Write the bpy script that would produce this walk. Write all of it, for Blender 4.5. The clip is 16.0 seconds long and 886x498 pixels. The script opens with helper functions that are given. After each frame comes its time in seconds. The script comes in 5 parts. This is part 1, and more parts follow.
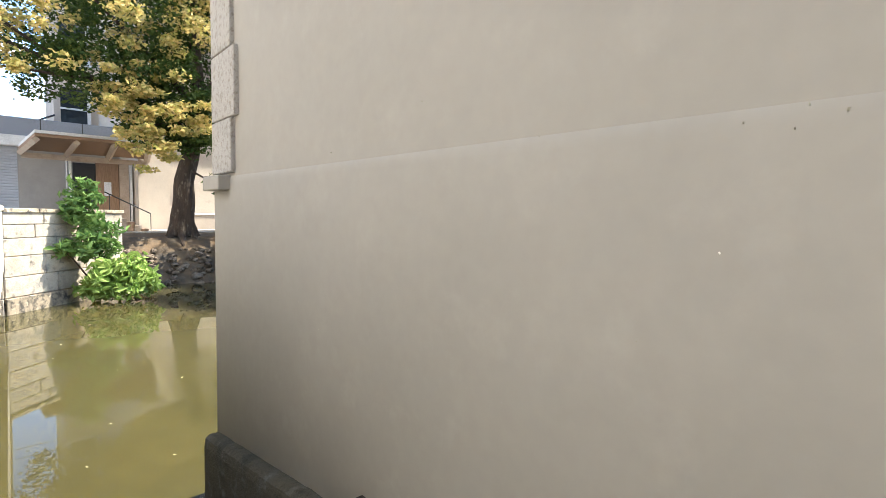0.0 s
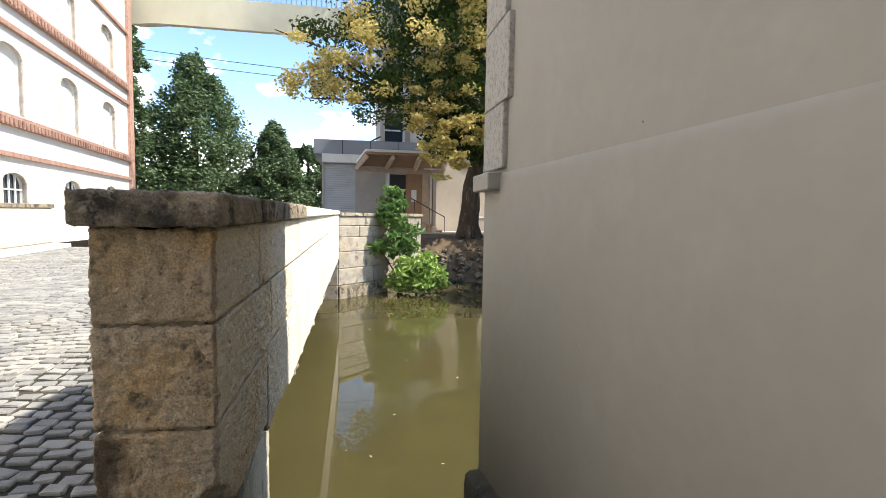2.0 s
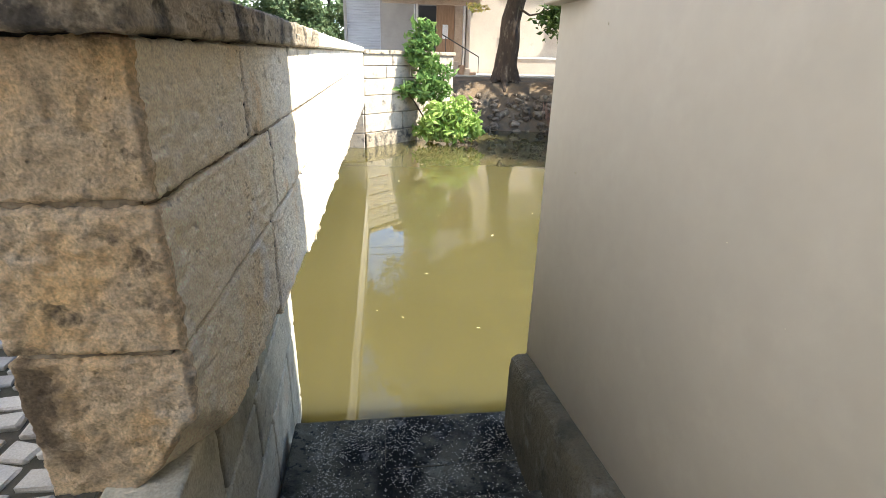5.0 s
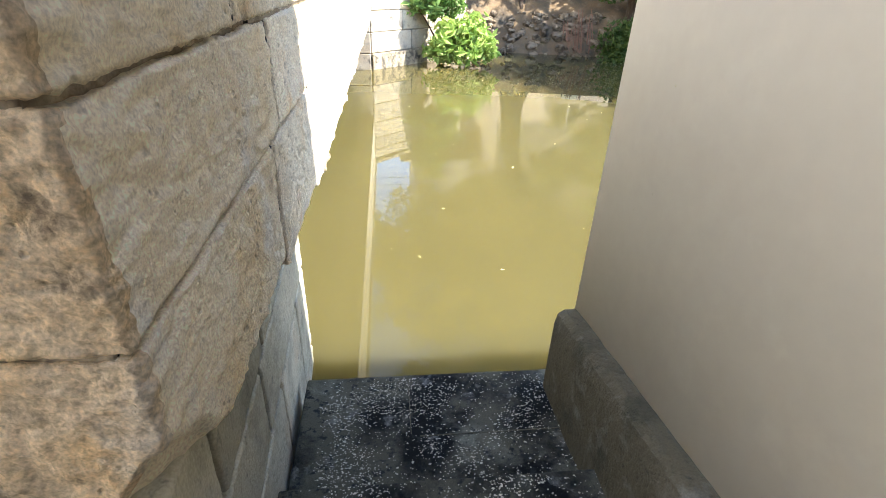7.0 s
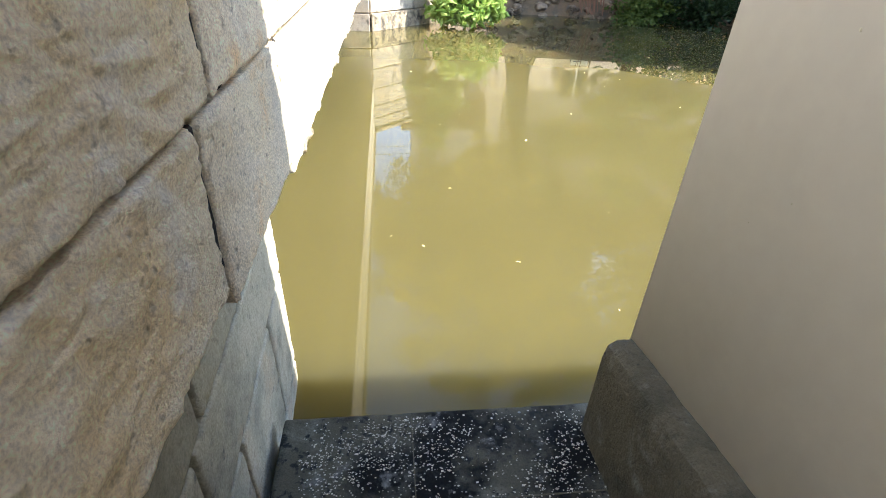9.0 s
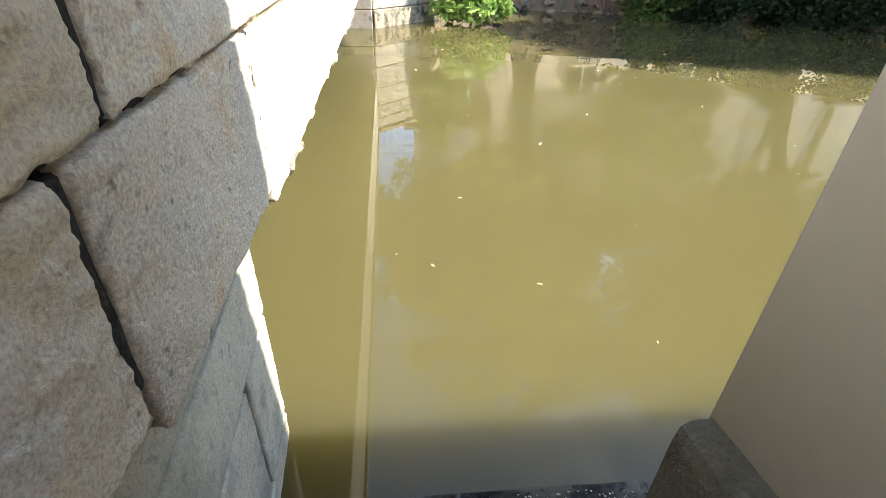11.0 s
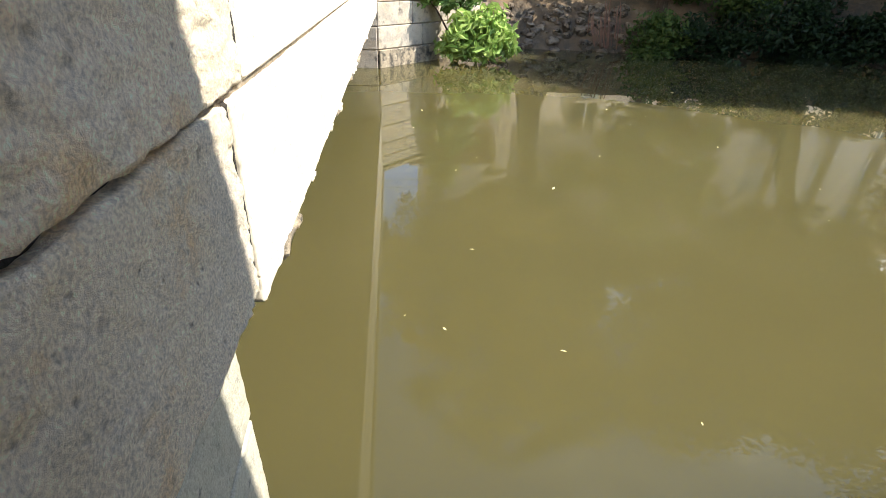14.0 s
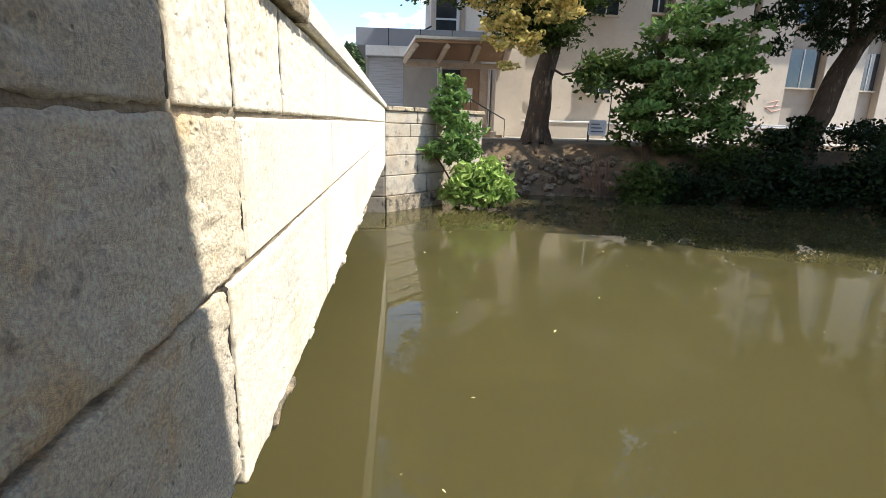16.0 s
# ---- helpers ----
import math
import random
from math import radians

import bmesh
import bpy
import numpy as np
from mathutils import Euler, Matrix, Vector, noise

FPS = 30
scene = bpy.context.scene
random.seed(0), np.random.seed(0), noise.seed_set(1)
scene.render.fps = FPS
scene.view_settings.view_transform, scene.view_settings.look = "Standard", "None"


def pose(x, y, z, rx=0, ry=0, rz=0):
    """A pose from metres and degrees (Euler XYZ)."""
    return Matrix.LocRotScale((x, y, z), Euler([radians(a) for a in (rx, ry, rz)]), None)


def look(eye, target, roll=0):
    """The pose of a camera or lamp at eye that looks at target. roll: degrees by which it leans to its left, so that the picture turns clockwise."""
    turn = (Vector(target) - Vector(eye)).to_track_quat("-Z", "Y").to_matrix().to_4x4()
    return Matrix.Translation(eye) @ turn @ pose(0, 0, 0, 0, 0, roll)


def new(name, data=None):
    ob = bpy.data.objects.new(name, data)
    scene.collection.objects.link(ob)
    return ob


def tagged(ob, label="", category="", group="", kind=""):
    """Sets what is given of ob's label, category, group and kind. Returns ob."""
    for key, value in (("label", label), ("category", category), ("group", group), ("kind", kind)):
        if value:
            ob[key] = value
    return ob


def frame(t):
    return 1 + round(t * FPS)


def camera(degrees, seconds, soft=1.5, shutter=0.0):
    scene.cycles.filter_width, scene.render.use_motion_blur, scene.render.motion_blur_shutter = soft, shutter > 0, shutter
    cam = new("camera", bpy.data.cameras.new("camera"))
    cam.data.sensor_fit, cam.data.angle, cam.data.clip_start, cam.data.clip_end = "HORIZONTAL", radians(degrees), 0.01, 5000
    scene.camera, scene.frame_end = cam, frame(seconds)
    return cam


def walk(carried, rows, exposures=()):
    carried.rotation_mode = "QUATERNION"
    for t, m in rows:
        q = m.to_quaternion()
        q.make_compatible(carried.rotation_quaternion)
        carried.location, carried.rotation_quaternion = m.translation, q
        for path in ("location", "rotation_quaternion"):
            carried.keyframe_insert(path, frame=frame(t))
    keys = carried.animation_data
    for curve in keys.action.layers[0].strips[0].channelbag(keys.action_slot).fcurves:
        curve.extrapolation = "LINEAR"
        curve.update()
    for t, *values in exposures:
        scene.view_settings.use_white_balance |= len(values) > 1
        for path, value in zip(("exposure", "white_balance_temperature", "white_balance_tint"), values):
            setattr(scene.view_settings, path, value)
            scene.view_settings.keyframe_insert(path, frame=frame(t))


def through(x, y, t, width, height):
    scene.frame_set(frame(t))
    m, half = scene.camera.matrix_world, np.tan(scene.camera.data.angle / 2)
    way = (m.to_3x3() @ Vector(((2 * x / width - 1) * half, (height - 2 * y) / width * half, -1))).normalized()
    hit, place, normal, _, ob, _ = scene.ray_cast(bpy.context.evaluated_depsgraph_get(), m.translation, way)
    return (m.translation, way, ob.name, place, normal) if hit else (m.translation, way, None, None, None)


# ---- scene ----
cam = camera(83.6, 16.0, soft=0.8)
PATH = [
    (0, (0.142, -2.826, 1.433), (1.457, -1.325, 1.301), 1.0),
    (0.5, (0.294, -2.632, 1.438), (1.157, -0.833, 1.301), 0.7),
    (1, (0.364, -2.364, 1.439), (1.001, -0.473, 1.308), 0.9),
    (1.5, (0.442, -2.116, 1.434), (0.952, -0.187, 1.303), 1.0),
    (2, (0.511, -1.93, 1.442), (0.864, 0.034, 1.303), 1.0),
    (2.5, (0.491, -1.777, 1.438), (0.791, 0.194, 1.273), 1.0),
    (3, (0.454, -1.637, 1.437), (0.728, 0.327, 1.173), 1.1),
    (3.5, (0.478, -1.478, 1.421), (0.738, 0.457, 0.987), 1.3),
    (4, (0.524, -1.367, 1.388), (0.776, 0.529, 0.803), 1.4),
    (4.2, (0.526, -1.334, 1.379), (0.775, 0.55, 0.758), 1.4),
    (6.3, (0.43, -0.82, 1.297), (0.65, 0.958, 0.41), 2.0),
    (6.5, (0.406, -0.779, 1.276), (0.628, 0.985, 0.36), 2.1),
    (7, (0.411, -0.634, 1.178), (0.623, 1.097, 0.198), 2.2),
    (7.5, (0.468, -0.456, 1.099), (0.673, 1.236, 0.053), 2.2),
    (8, (0.431, -0.259, 1.086), (0.634, 1.417, 0.014), 2.2),
    (8.2, (0.425, -0.184, 1.076), (0.632, 1.489, 0.001), 2.4),
    (10.3, (0.43, 0.364, 0.88), (0.636, 2.026, -0.212), 2.6),
    (10.5, (0.442, 0.427, 0.879), (0.639, 2.09, -0.213), 2.3),
    (11, (0.413, 0.544, 0.885), (0.605, 2.208, -0.207), 2.1),
    (11.5, (0.356, 0.619, 0.892), (0.548, 2.283, -0.201), 2.1),
    (12, (0.377, 0.686, 0.883), (0.569, 2.351, -0.209), 2.2),
    (12.5, (0.436, 0.782, 0.87), (0.618, 2.446, -0.224), 1.5),
    (13, (0.44, 0.839, 0.872), (0.622, 2.503, -0.222), 1.5),
    (13.5, (0.409, 0.905, 0.879), (0.594, 2.606, -0.156), 1.7),
    (14, (0.379, 0.959, 0.891), (0.562, 2.69, -0.094), 1.7),
    (14.5, (0.376, 0.978, 0.907), (0.557, 2.763, 0.025), 1.5),
    (15, (0.399, 0.977, 0.957), (0.577, 2.821, 0.202), 1.5),
    (15.5, (0.407, 0.971, 1.0), (0.583, 2.863, 0.376), 1.5),
    (16, (0.411, 0.975, 1.005), (0.584, 2.906, 0.516), 1.4),
]
walk(cam, [(t, look(eye, target, roll)) for t, eye, target, roll in PATH],
     exposures=[(0, 2.29), (1, 1.67), (2.5, 1.5), (3.2, 1.7), (4.2, 2.2), (6.3, 2.94), (7.5, 3.14), (8.2, 3.09), (10.3, 2.84), (12, 2.64), (13, 2.44), (13.5, 2.24), (14, 2.05), (15, 1.7), (16, 1.5)])

# ---- world, sun, exposure ----
SUN_AZ = math.atan2(-0.21, 0.98)          # direction towards the sun in plan
SUN_EL = radians(55)
SUN_DIR = Vector((math.cos(SUN_EL) * math.cos(SUN_AZ), math.cos(SUN_EL) * math.sin(SUN_AZ), math.sin(SUN_EL)))
world = bpy.data.worlds.new("sky")
scene.world = world
world.use_nodes = True
wn, wl = world.node_tree.nodes, world.node_tree.links
wn.clear()
w_out = wn.new("ShaderNodeOutputWorld")
w_bg = wn.new("ShaderNodeBackground")
w_sky = wn.new("ShaderNodeTexSky")
w_sky.sky_type = "NISHITA"
w_sky.sun_disc = False
w_sky.sun_elevation = SUN_EL
w_sky.sun_rotation = math.pi / 2 - SUN_AZ
w_sky.dust_density = 0.0
w_sky.air_density = 0.85
w_sky.ozone_density = 2.6
w_bg.inputs["Strength"].default_value = 0.135
w_co = wn.new("ShaderNodeTexCoord")
w_map = wn.new("ShaderNodeMapping")
w_map.inputs["Scale"].default_value = (2.2, 2.2, 4.5)
w_map.inputs["Location"].default_value = (0.35, 0.1, 0.4)
w_noise = wn.new("ShaderNodeTexNoise")
w_noise.inputs["Scale"].default_value = 1.7
w_noise.inputs["Detail"].default_value = 7
w_noise.inputs["Roughness"].default_value = 0.52
w_ramp = wn.new("ShaderNodeValToRGB")
w_ramp.color_ramp.elements[0].position = 0.56
w_ramp.color_ramp.elements[1].position = 0.66
w_mix = wn.new("ShaderNodeMix")
w_mix.data_type = "RGBA"
w_mix.inputs[7].default_value = (11.0, 11.1, 11.3, 1)
wl.new(w_co.outputs["Generated"], w_map.inputs["Vector"])
wl.new(w_map.outputs["Vector"], w_noise.inputs["Vector"])
w_xyz = wn.new("ShaderNodeSeparateXYZ")
w_low = wn.new("ShaderNodeMapRange")
w_low.inputs["From Min"].default_value = 0.30
w_low.inputs["From Max"].default_value = 0.75
w_low.inputs["To Min"].default_value = 1.0
w_low.inputs["To Max"].default_value = 0.12
w_mul = wn.new("ShaderNodeMath")
w_mul.operation = "MULTIPLY"
wl.new(w_co.outputs["Generated"], w_xyz.inputs[0])
wl.new(w_xyz.outputs["Z"], w_low.inputs["Value"])
# cumulus gathers towards the horizon
w_hor = wn.new("ShaderNodeMapRange")
w_hor.inputs["From Max"].default_value = 0.34
w_hor.inputs["To Min"].default_value = 0.13
w_hor.inputs["To Max"].default_value = 0.0
w_add = wn.new("ShaderNodeMath")
w_add.operation = "ADD"
wl.new(w_xyz.outputs["Z"], w_hor.inputs["Value"])
wl.new(w_hor.outputs[0], w_add.inputs[0])
wl.new(w_noise.outputs["Fac"], w_add.inputs[1])
wl.new(w_add.outputs[0], w_ramp.inputs["Fac"])
wl.new(w_ramp.outputs["Color"], w_mul.inputs[0])
wl.new(w_low.outputs[0], w_mul.inputs[1])
wl.new(w_mul.outputs[0], w_mix.inputs[0])
wl.new(w_sky.outputs["Color"], w_mix.inputs[6])
wl.new(w_mix.outputs[2], w_bg.inputs["Color"])
wl.new(w_bg.outputs["Background"], w_out.inputs["Surface"])

sun = new("sun", bpy.data.lights.new("sun", "SUN"))
sun.data.energy = 3.4
sun.data.angle = radians(0.55)
sun.data.color = (1.0, 0.955, 0.88)
sun.matrix_world = look(SUN_DIR * 60, (0, 0, 0))


# ---- materials ----
def material(name, base, rough=0.8, tints=(), scale=3.0, grain=60.0, bump=0.2, bump_scale=40.0, metal=0.0, detail=6.0, island=0.0, obj=0.0, spec=0.3, stretch=(1, 1, 1), depth=0.01, vary=0.18, pits=0.0, pit_scale=30.0, fine=0.65, hollow_shade=0.0):
    """A surface with large stains towards the tints, fine grain and fine relief. island and obj vary the value from piece to piece."""
    m = bpy.data.materials.new(name)
    m.use_nodes = True
    n, l = m.node_tree.nodes, m.node_tree.links
    b = n["Principled BSDF"]
    b.inputs["Metallic"].default_value = metal
    b.inputs["Specular IOR Level"].default_value = spec
    co = n.new("ShaderNodeTexCoord")
    mp = n.new("ShaderNodeMapping")
    mp.inputs["Scale"].default_value = stretch
    geo = n.new("ShaderNodeNewGeometry")
    l.new(geo.outputs["Position"], mp.inputs["Vector"])
    col = None
    rgb = n.new("ShaderNodeRGB")
    rgb.outputs[0].default_value = (*base, 1)
    col = rgb.outputs[0]
    for i, (tint, lo, hi, sc) in enumerate(tints):
        t = n.new("ShaderNodeTexNoise")
        t.inputs["Scale"].default_value = sc
        t.inputs["Detail"].default_value = detail
        t.inputs["Roughness"].default_value = 0.62
        off = n.new("ShaderNodeVectorMath")
        off.operation = "ADD"
        off.inputs[1].default_value = (7.3 * i, 3.1 * i, 5.7 * i)
        l.new(mp.outputs[0], off.inputs[0])
        l.new(off.outputs[0], t.inputs["Vector"])
        r = n.new("ShaderNodeMapRange")
        r.inputs["From Min"].default_value = lo
        r.inputs["From Max"].default_value = hi
        l.new(t.outputs["Fac"], r.inputs["Value"])
        mx = n.new("ShaderNodeMix")
        mx.data_type = "RGBA"
        mx.inputs[7].default_value = (*tint, 1)
        l.new(r.outputs[0], mx.inputs[0])
        l.new(col, mx.inputs[6])
        col = mx.outputs[2]
    g = n.new("ShaderNodeTexNoise")
    g.inputs["Scale"].default_value = grain
    g.inputs["Detail"].default_value = 4
    l.new(mp.outputs[0], g.inputs["Vector"])
    val = n.new("ShaderNodeMapRange")
    val.inputs["From Min"].default_value = 0.25
    val.inputs["From Max"].default_value = 0.75
    val.inputs["To Min"].default_value = 1 - vary
    val.inputs["To Max"].default_value = 1 + vary
    l.new(g.outputs["Fac"], val.inputs["Value"])
    value = val.outputs[0]
    for amount, src in ((island, geo.outputs["Random Per Island"]), (obj, n.new("ShaderNodeObjectInfo").outputs["Random"])):
        if amount:
            v = n.new("ShaderNodeMapRange")
            v.inputs["To Min"].default_value = 1 - amount
            v.inputs["To Max"].default_value = 1 + amount
            l.new(src, v.inputs["Value"])
            k = n.new("ShaderNodeMath")
            k.operation = "MULTIPLY"
            l.new(value, k.inputs[0])
            l.new(v.outputs[0], k.inputs[1])
            value = k.outputs[0]
    pit = None
    if pits:
        vo = n.new("ShaderNodeTexVoronoi")
        vo.inputs["Scale"].default_value = pit_scale
        l.new(mp.outputs[0], vo.inputs["Vector"])
        pm = n.new("ShaderNodeTexNoise")
        pm.inputs["Scale"].default_value = pit_scale * 0.22
        pm.inputs["Detail"].default_value = 3
        l.new(mp.outputs[0], pm.inputs["Vector"])
        size = n.new("ShaderNodeMapRange")
        size.inputs["From Min"].default_value = 0.47
        size.inputs["From Max"].default_value = 0.70
        size.inputs["To Min"].default_value = 0.02
        size.inputs["To Max"].default_value = 0.44
        l.new(pm.outputs["Fac"], size.inputs["Value"])
        dv = n.new("ShaderNodeMath")
        dv.operation = "DIVIDE"
        dv.use_clamp = True
        l.new(vo.outputs["Distance"], dv.inputs[0])
        l.new(size.outputs[0], dv.inputs[1])
        pit = dv.outputs[0]
        dk = n.new("ShaderNodeMapRange")
        dk.inputs["To Min"].default_value = 1 - pits
        dk.inputs["To Max"].default_value = 1.0
        l.new(pit, dk.inputs["Value"])
        k = n.new("ShaderNodeMath")
        k.operation = "MULTIPLY"
        l.new(value, k.inputs[0])
        l.new(dk.outputs[0], k.inputs[1])
        value = k.outputs[0]
    if hollow_shade:
        # grit: shade of the relief put into the colour, hollows darker, ridges brighter
        gt = n.new("ShaderNodeTexNoise")
        gt.inputs["Scale"].default_value = bump_scale
        gt.inputs["Detail"].default_value = 8
        gt.inputs["Roughness"].default_value = fine
        l.new(mp.outputs[0], gt.inputs["Vector"])
        gm = n.new("ShaderNodeMapRange")
        gm.inputs["From Min"].default_value = 0.29
        gm.inputs["From Max"].default_value = 0.44
        gm.inputs["To Min"].default_value = 1 - hollow_shade
        gm.inputs["To Max"].default_value = 1.04
        l.new(gt.outputs["Fac"], gm.inputs["Value"])
        k = n.new("ShaderNodeMath")
        k.operation = "MULTIPLY"
        l.new(value, k.inputs[0])
        l.new(gm.outputs[0], k.inputs[1])
        value = k.outputs[0]
    hsv = n.new("ShaderNodeHueSaturation")
    l.new(col, hsv.inputs["Color"])
    l.new(value, hsv.inputs["Value"])
    l.new(hsv.outputs[0], b.inputs["Base Color"])
    b.inputs["Roughness"].default_value = rough
    if bump:
        t = n.new("ShaderNodeTexNoise")
        t.inputs["Scale"].default_value = bump_scale
        t.inputs["Detail"].default_value = 8
        t.inputs["Roughness"].default_value = fine
        l.new(mp.outputs[0], t.inputs["Vector"])
        bp = n.new("ShaderNodeBump")
        bp.inputs["Strength"].default_value = bump
        bp.inputs["Distance"].default_value = depth
        if pit is not None:
            ad = n.new("ShaderNodeMath")
            ad.operation = "MULTIPLY_ADD"
            ad.inputs[1].default_value = 0.45
            l.new(pit, ad.inputs[0])
            l.new(t.outputs["Fac"], ad.inputs[2])
            l.new(ad.outputs[0], bp.inputs["Height"])
        else:
            l.new(t.outputs["Fac"], bp.inputs["Height"])
        l.new(bp.outputs[0], b.inputs["Normal"])
    return m


def leaf_material(name, base, other, rough=0.5, through=0.25):
    m = bpy.data.materials.new(name)
    m.use_nodes = True
    n, l = m.node_tree.nodes, m.node_tree.links
    b = n["Principled BSDF"]
    geo = n.new("ShaderNodeNewGeometry")
    mx = n.new("ShaderNodeMix")
    mx.data_type = "RGBA"
    mx.inputs[6].default_value = (*base, 1)
    mx.inputs[7].default_value = (*other, 1)
    l.new(geo.outputs["Random Per Island"], mx.inputs[0])
    l.new(mx.outputs[2], b.inputs["Base Color"])
    b.inputs["Roughness"].default_value = rough
    b.inputs["Specular IOR Level"].default_value = 0.16
    tr = n.new("ShaderNodeBsdfTranslucent")
    l.new(mx.outputs[2], tr.inputs["Color"])
    ms = n.new("ShaderNodeMixShader")
    ms.inputs[0].default_value = through
    l.new(b.outputs[0], ms.inputs[1])
    l.new(tr.outputs[0], ms.inputs[2])
    l.new(ms.outputs[0], n["Material Output"].inputs["Surface"])
    return m


SAND = material("sandstone", (0.93, 0.81, 0.60), 0.9, [((0.92, 0.74, 0.47), 0.48, 0.66, 2.0), ((0.90, 0.83, 0.70), 0.54, 0.68, 2.9), ((0.56, 0.43, 0.27), 0.63, 0.76, 6.0)], grain=130, bump=1.0, bump_scale=24, obj=0.04, depth=0.035, vary=0.28, pits=0.4, pit_scale=26, fine=0.75, hollow_shade=0.18)
# brown crust of the end faces, part of their shade in the colour
SAND_BROWN = material("weathered_shaded_brown_sandstone", (0.72, 0.56, 0.36), 0.92, [((0.80, 0.56, 0.29), 0.46, 0.62, 2.6), ((0.70, 0.62, 0.49), 0.55, 0.68, 3.2), ((0.20, 0.15, 0.095), 0.54, 0.66, 2.8), ((0.22, 0.165, 0.105), 0.58, 0.68, 9.0)], grain=120, bump=1.0, bump_scale=20, obj=0.1, depth=0.045, vary=0.34, pits=0.5, pit_scale=28, fine=0.75, hollow_shade=0.45)
SAND_LIGHT = material("pale_sandstone", (0.74, 0.665, 0.53), 0.9, [((0.68, 0.57, 0.41), 0.5, 0.7, 1.7), ((0.58, 0.54, 0.465), 0.5, 0.7, 3.5), ((0.32, 0.28, 0.225), 0.64, 0.78, 5.0)], grain=44, bump=0.8, bump_scale=26, obj=0.08, depth=0.012, vary=0.24, pits=0.22, pit_scale=55, fine=0.75)
SAND_GREY = material("grey_sandstone", (0.90, 0.775, 0.57), 0.9, [((0.86, 0.64, 0.37), 0.55, 0.66, 4.2), ((0.83, 0.73, 0.57), 0.48, 0.64, 1.8), ((0.40, 0.31, 0.20), 0.60, 0.71, 7.5)], grain=130, bump=1.0, bump_scale=24, obj=0.05, depth=0.035, vary=0.34, pits=0.45, pit_scale=24, fine=0.76, hollow_shade=0.3)
SAND_WING = material("stained_sandstone", (0.40, 0.345, 0.265), 0.9, [((0.35, 0.275, 0.19), 0.48, 0.68, 1.6), ((0.26, 0.235, 0.195), 0.5, 0.66, 2.8), ((0.115, 0.10, 0.08), 0.56, 0.70, 3.5)], grain=40, bump=0.6, bump_scale=12, obj=0.14, depth=0.03, vary=0.22)
SAND_DARK = material("weathered_sandstone", (0.37, 0.30, 0.205), 0.92, [((0.085, 0.075, 0.06), 0.48, 0.62, 4.2), ((0.52, 0.43, 0.30), 0.55, 0.65, 7.0), ((0.06, 0.055, 0.045), 0.58, 0.68, 14.0)], grain=120, bump=1.0, bump_scale=22, obj=0.1, depth=0.03, vary=0.32, pits=0.35, pit_scale=40, fine=0.75, hollow_shade=0.35)
ABUT = material("grey_green_stone", (0.40, 0.372, 0.285), 0.75, [((0.22, 0.21, 0.165), 0.46, 0.66, 2.6), ((0.38, 0.31, 0.22), 0.54, 0.7, 3.4), ((0.14, 0.14, 0.125), 0.6, 0.72, 16.0)], grain=100, bump=0.8, bump_scale=16, obj=0.25, depth=0.03, vary=0.2, hollow_shade=0.25)
MORTAR = material("brown_lime_mortar", (0.36, 0.295, 0.21), 0.95, [((0.20, 0.155, 0.105), 0.45, 0.65, 7.0), ((0.50, 0.43, 0.33), 0.55, 0.7, 4.0)], grain=90, bump=0.9, bump_scale=45, depth=0.02, vary=0.25)
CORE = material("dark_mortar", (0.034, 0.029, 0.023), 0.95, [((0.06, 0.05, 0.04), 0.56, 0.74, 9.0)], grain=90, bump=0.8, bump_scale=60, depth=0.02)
PLASTER = material("painted_plaster", (0.348, 0.328, 0.284), 0.75, [((0.315, 0.297, 0.258), 0.42, 0.7, 0.9), ((0.370, 0.35, 0.304), 0.55, 0.75, 2.6)], grain=14, bump=0.1, bump_scale=18, depth=0.004, vary=0.025)
QUOIN = material("rough_cast_quoin", (0.46, 0.44, 0.40), 0.9, [((0.33, 0.3, 0.26), 0.5, 0.62, 30.0)], grain=150, bump=0.9, bump_scale=55, depth=0.02)
CONCRETE = material("mossy_concrete", (0.098, 0.084, 0.052), 0.85, [((0.045, 0.042, 0.026), 0.50, 0.70, 4.0), ((0.16, 0.148, 0.115), 0.56, 0.70, 7.0), ((0.03, 0.028, 0.02), 0.62, 0.72, 15.0)], grain=140, bump=0.9, bump_scale=42, obj=0.0, depth=0.02, hollow_shade=0.45)
STEP = material("damp_step_stone", (0.082, 0.075, 0.052), 0.7, [((0.19, 0.185, 0.14), 0.52, 0.66, 1.9), ((0.007, 0.0068, 0.006), 0.44, 0.56, 2.1), ((0.16, 0.155, 0.14), 0.6, 0.7, 7.0), ((0.02, 0.02, 0.018), 0.55, 0.64, 24.0)], grain=150, bump=0.7, bump_scale=40, depth=0.012, vary=0.3, spec=0.1)
CHIP = material("pale_chip", (0.55, 0.50, 0.41), 0.8, island=0.35, bump=0.0)
COBBLE = material("granite_sett", (0.25, 0.24, 0.215), 0.7, [((0.36, 0.33, 0.27), 0.5, 0.7, 1.3), ((0.17, 0.165, 0.155), 0.50, 0.7, 4.0)], grain=140, bump=0.4, bump_scale=45, island=0.22, obj=0.22, depth=0.01)
# sett joints in two tones, the darker one with the building's shade in it
JOINT = material("shade_toned_earth_joint", (0.055, 0.046, 0.033), 0.95, [((0.03, 0.03, 0.018), 0.45, 0.65, 2.0)], grain=120, bump=0.5)
JOINT_SAND = material("sandy_joint", (0.37, 0.34, 0.285), 0.95, [((0.20, 0.18, 0.14), 0.45, 0.65, 0.6)], grain=120, bump=0.5)
EARTH = material("bank_earth", (0.15, 0.10, 0.055), 0.95, [((0.065, 0.055, 0.04), 0.42, 0.66, 1.4), ((0.17, 0.13, 0.09), 0.55, 0.7, 3.0)], grain=60, bump=0.7, bump_scale=12, depth=0.05)
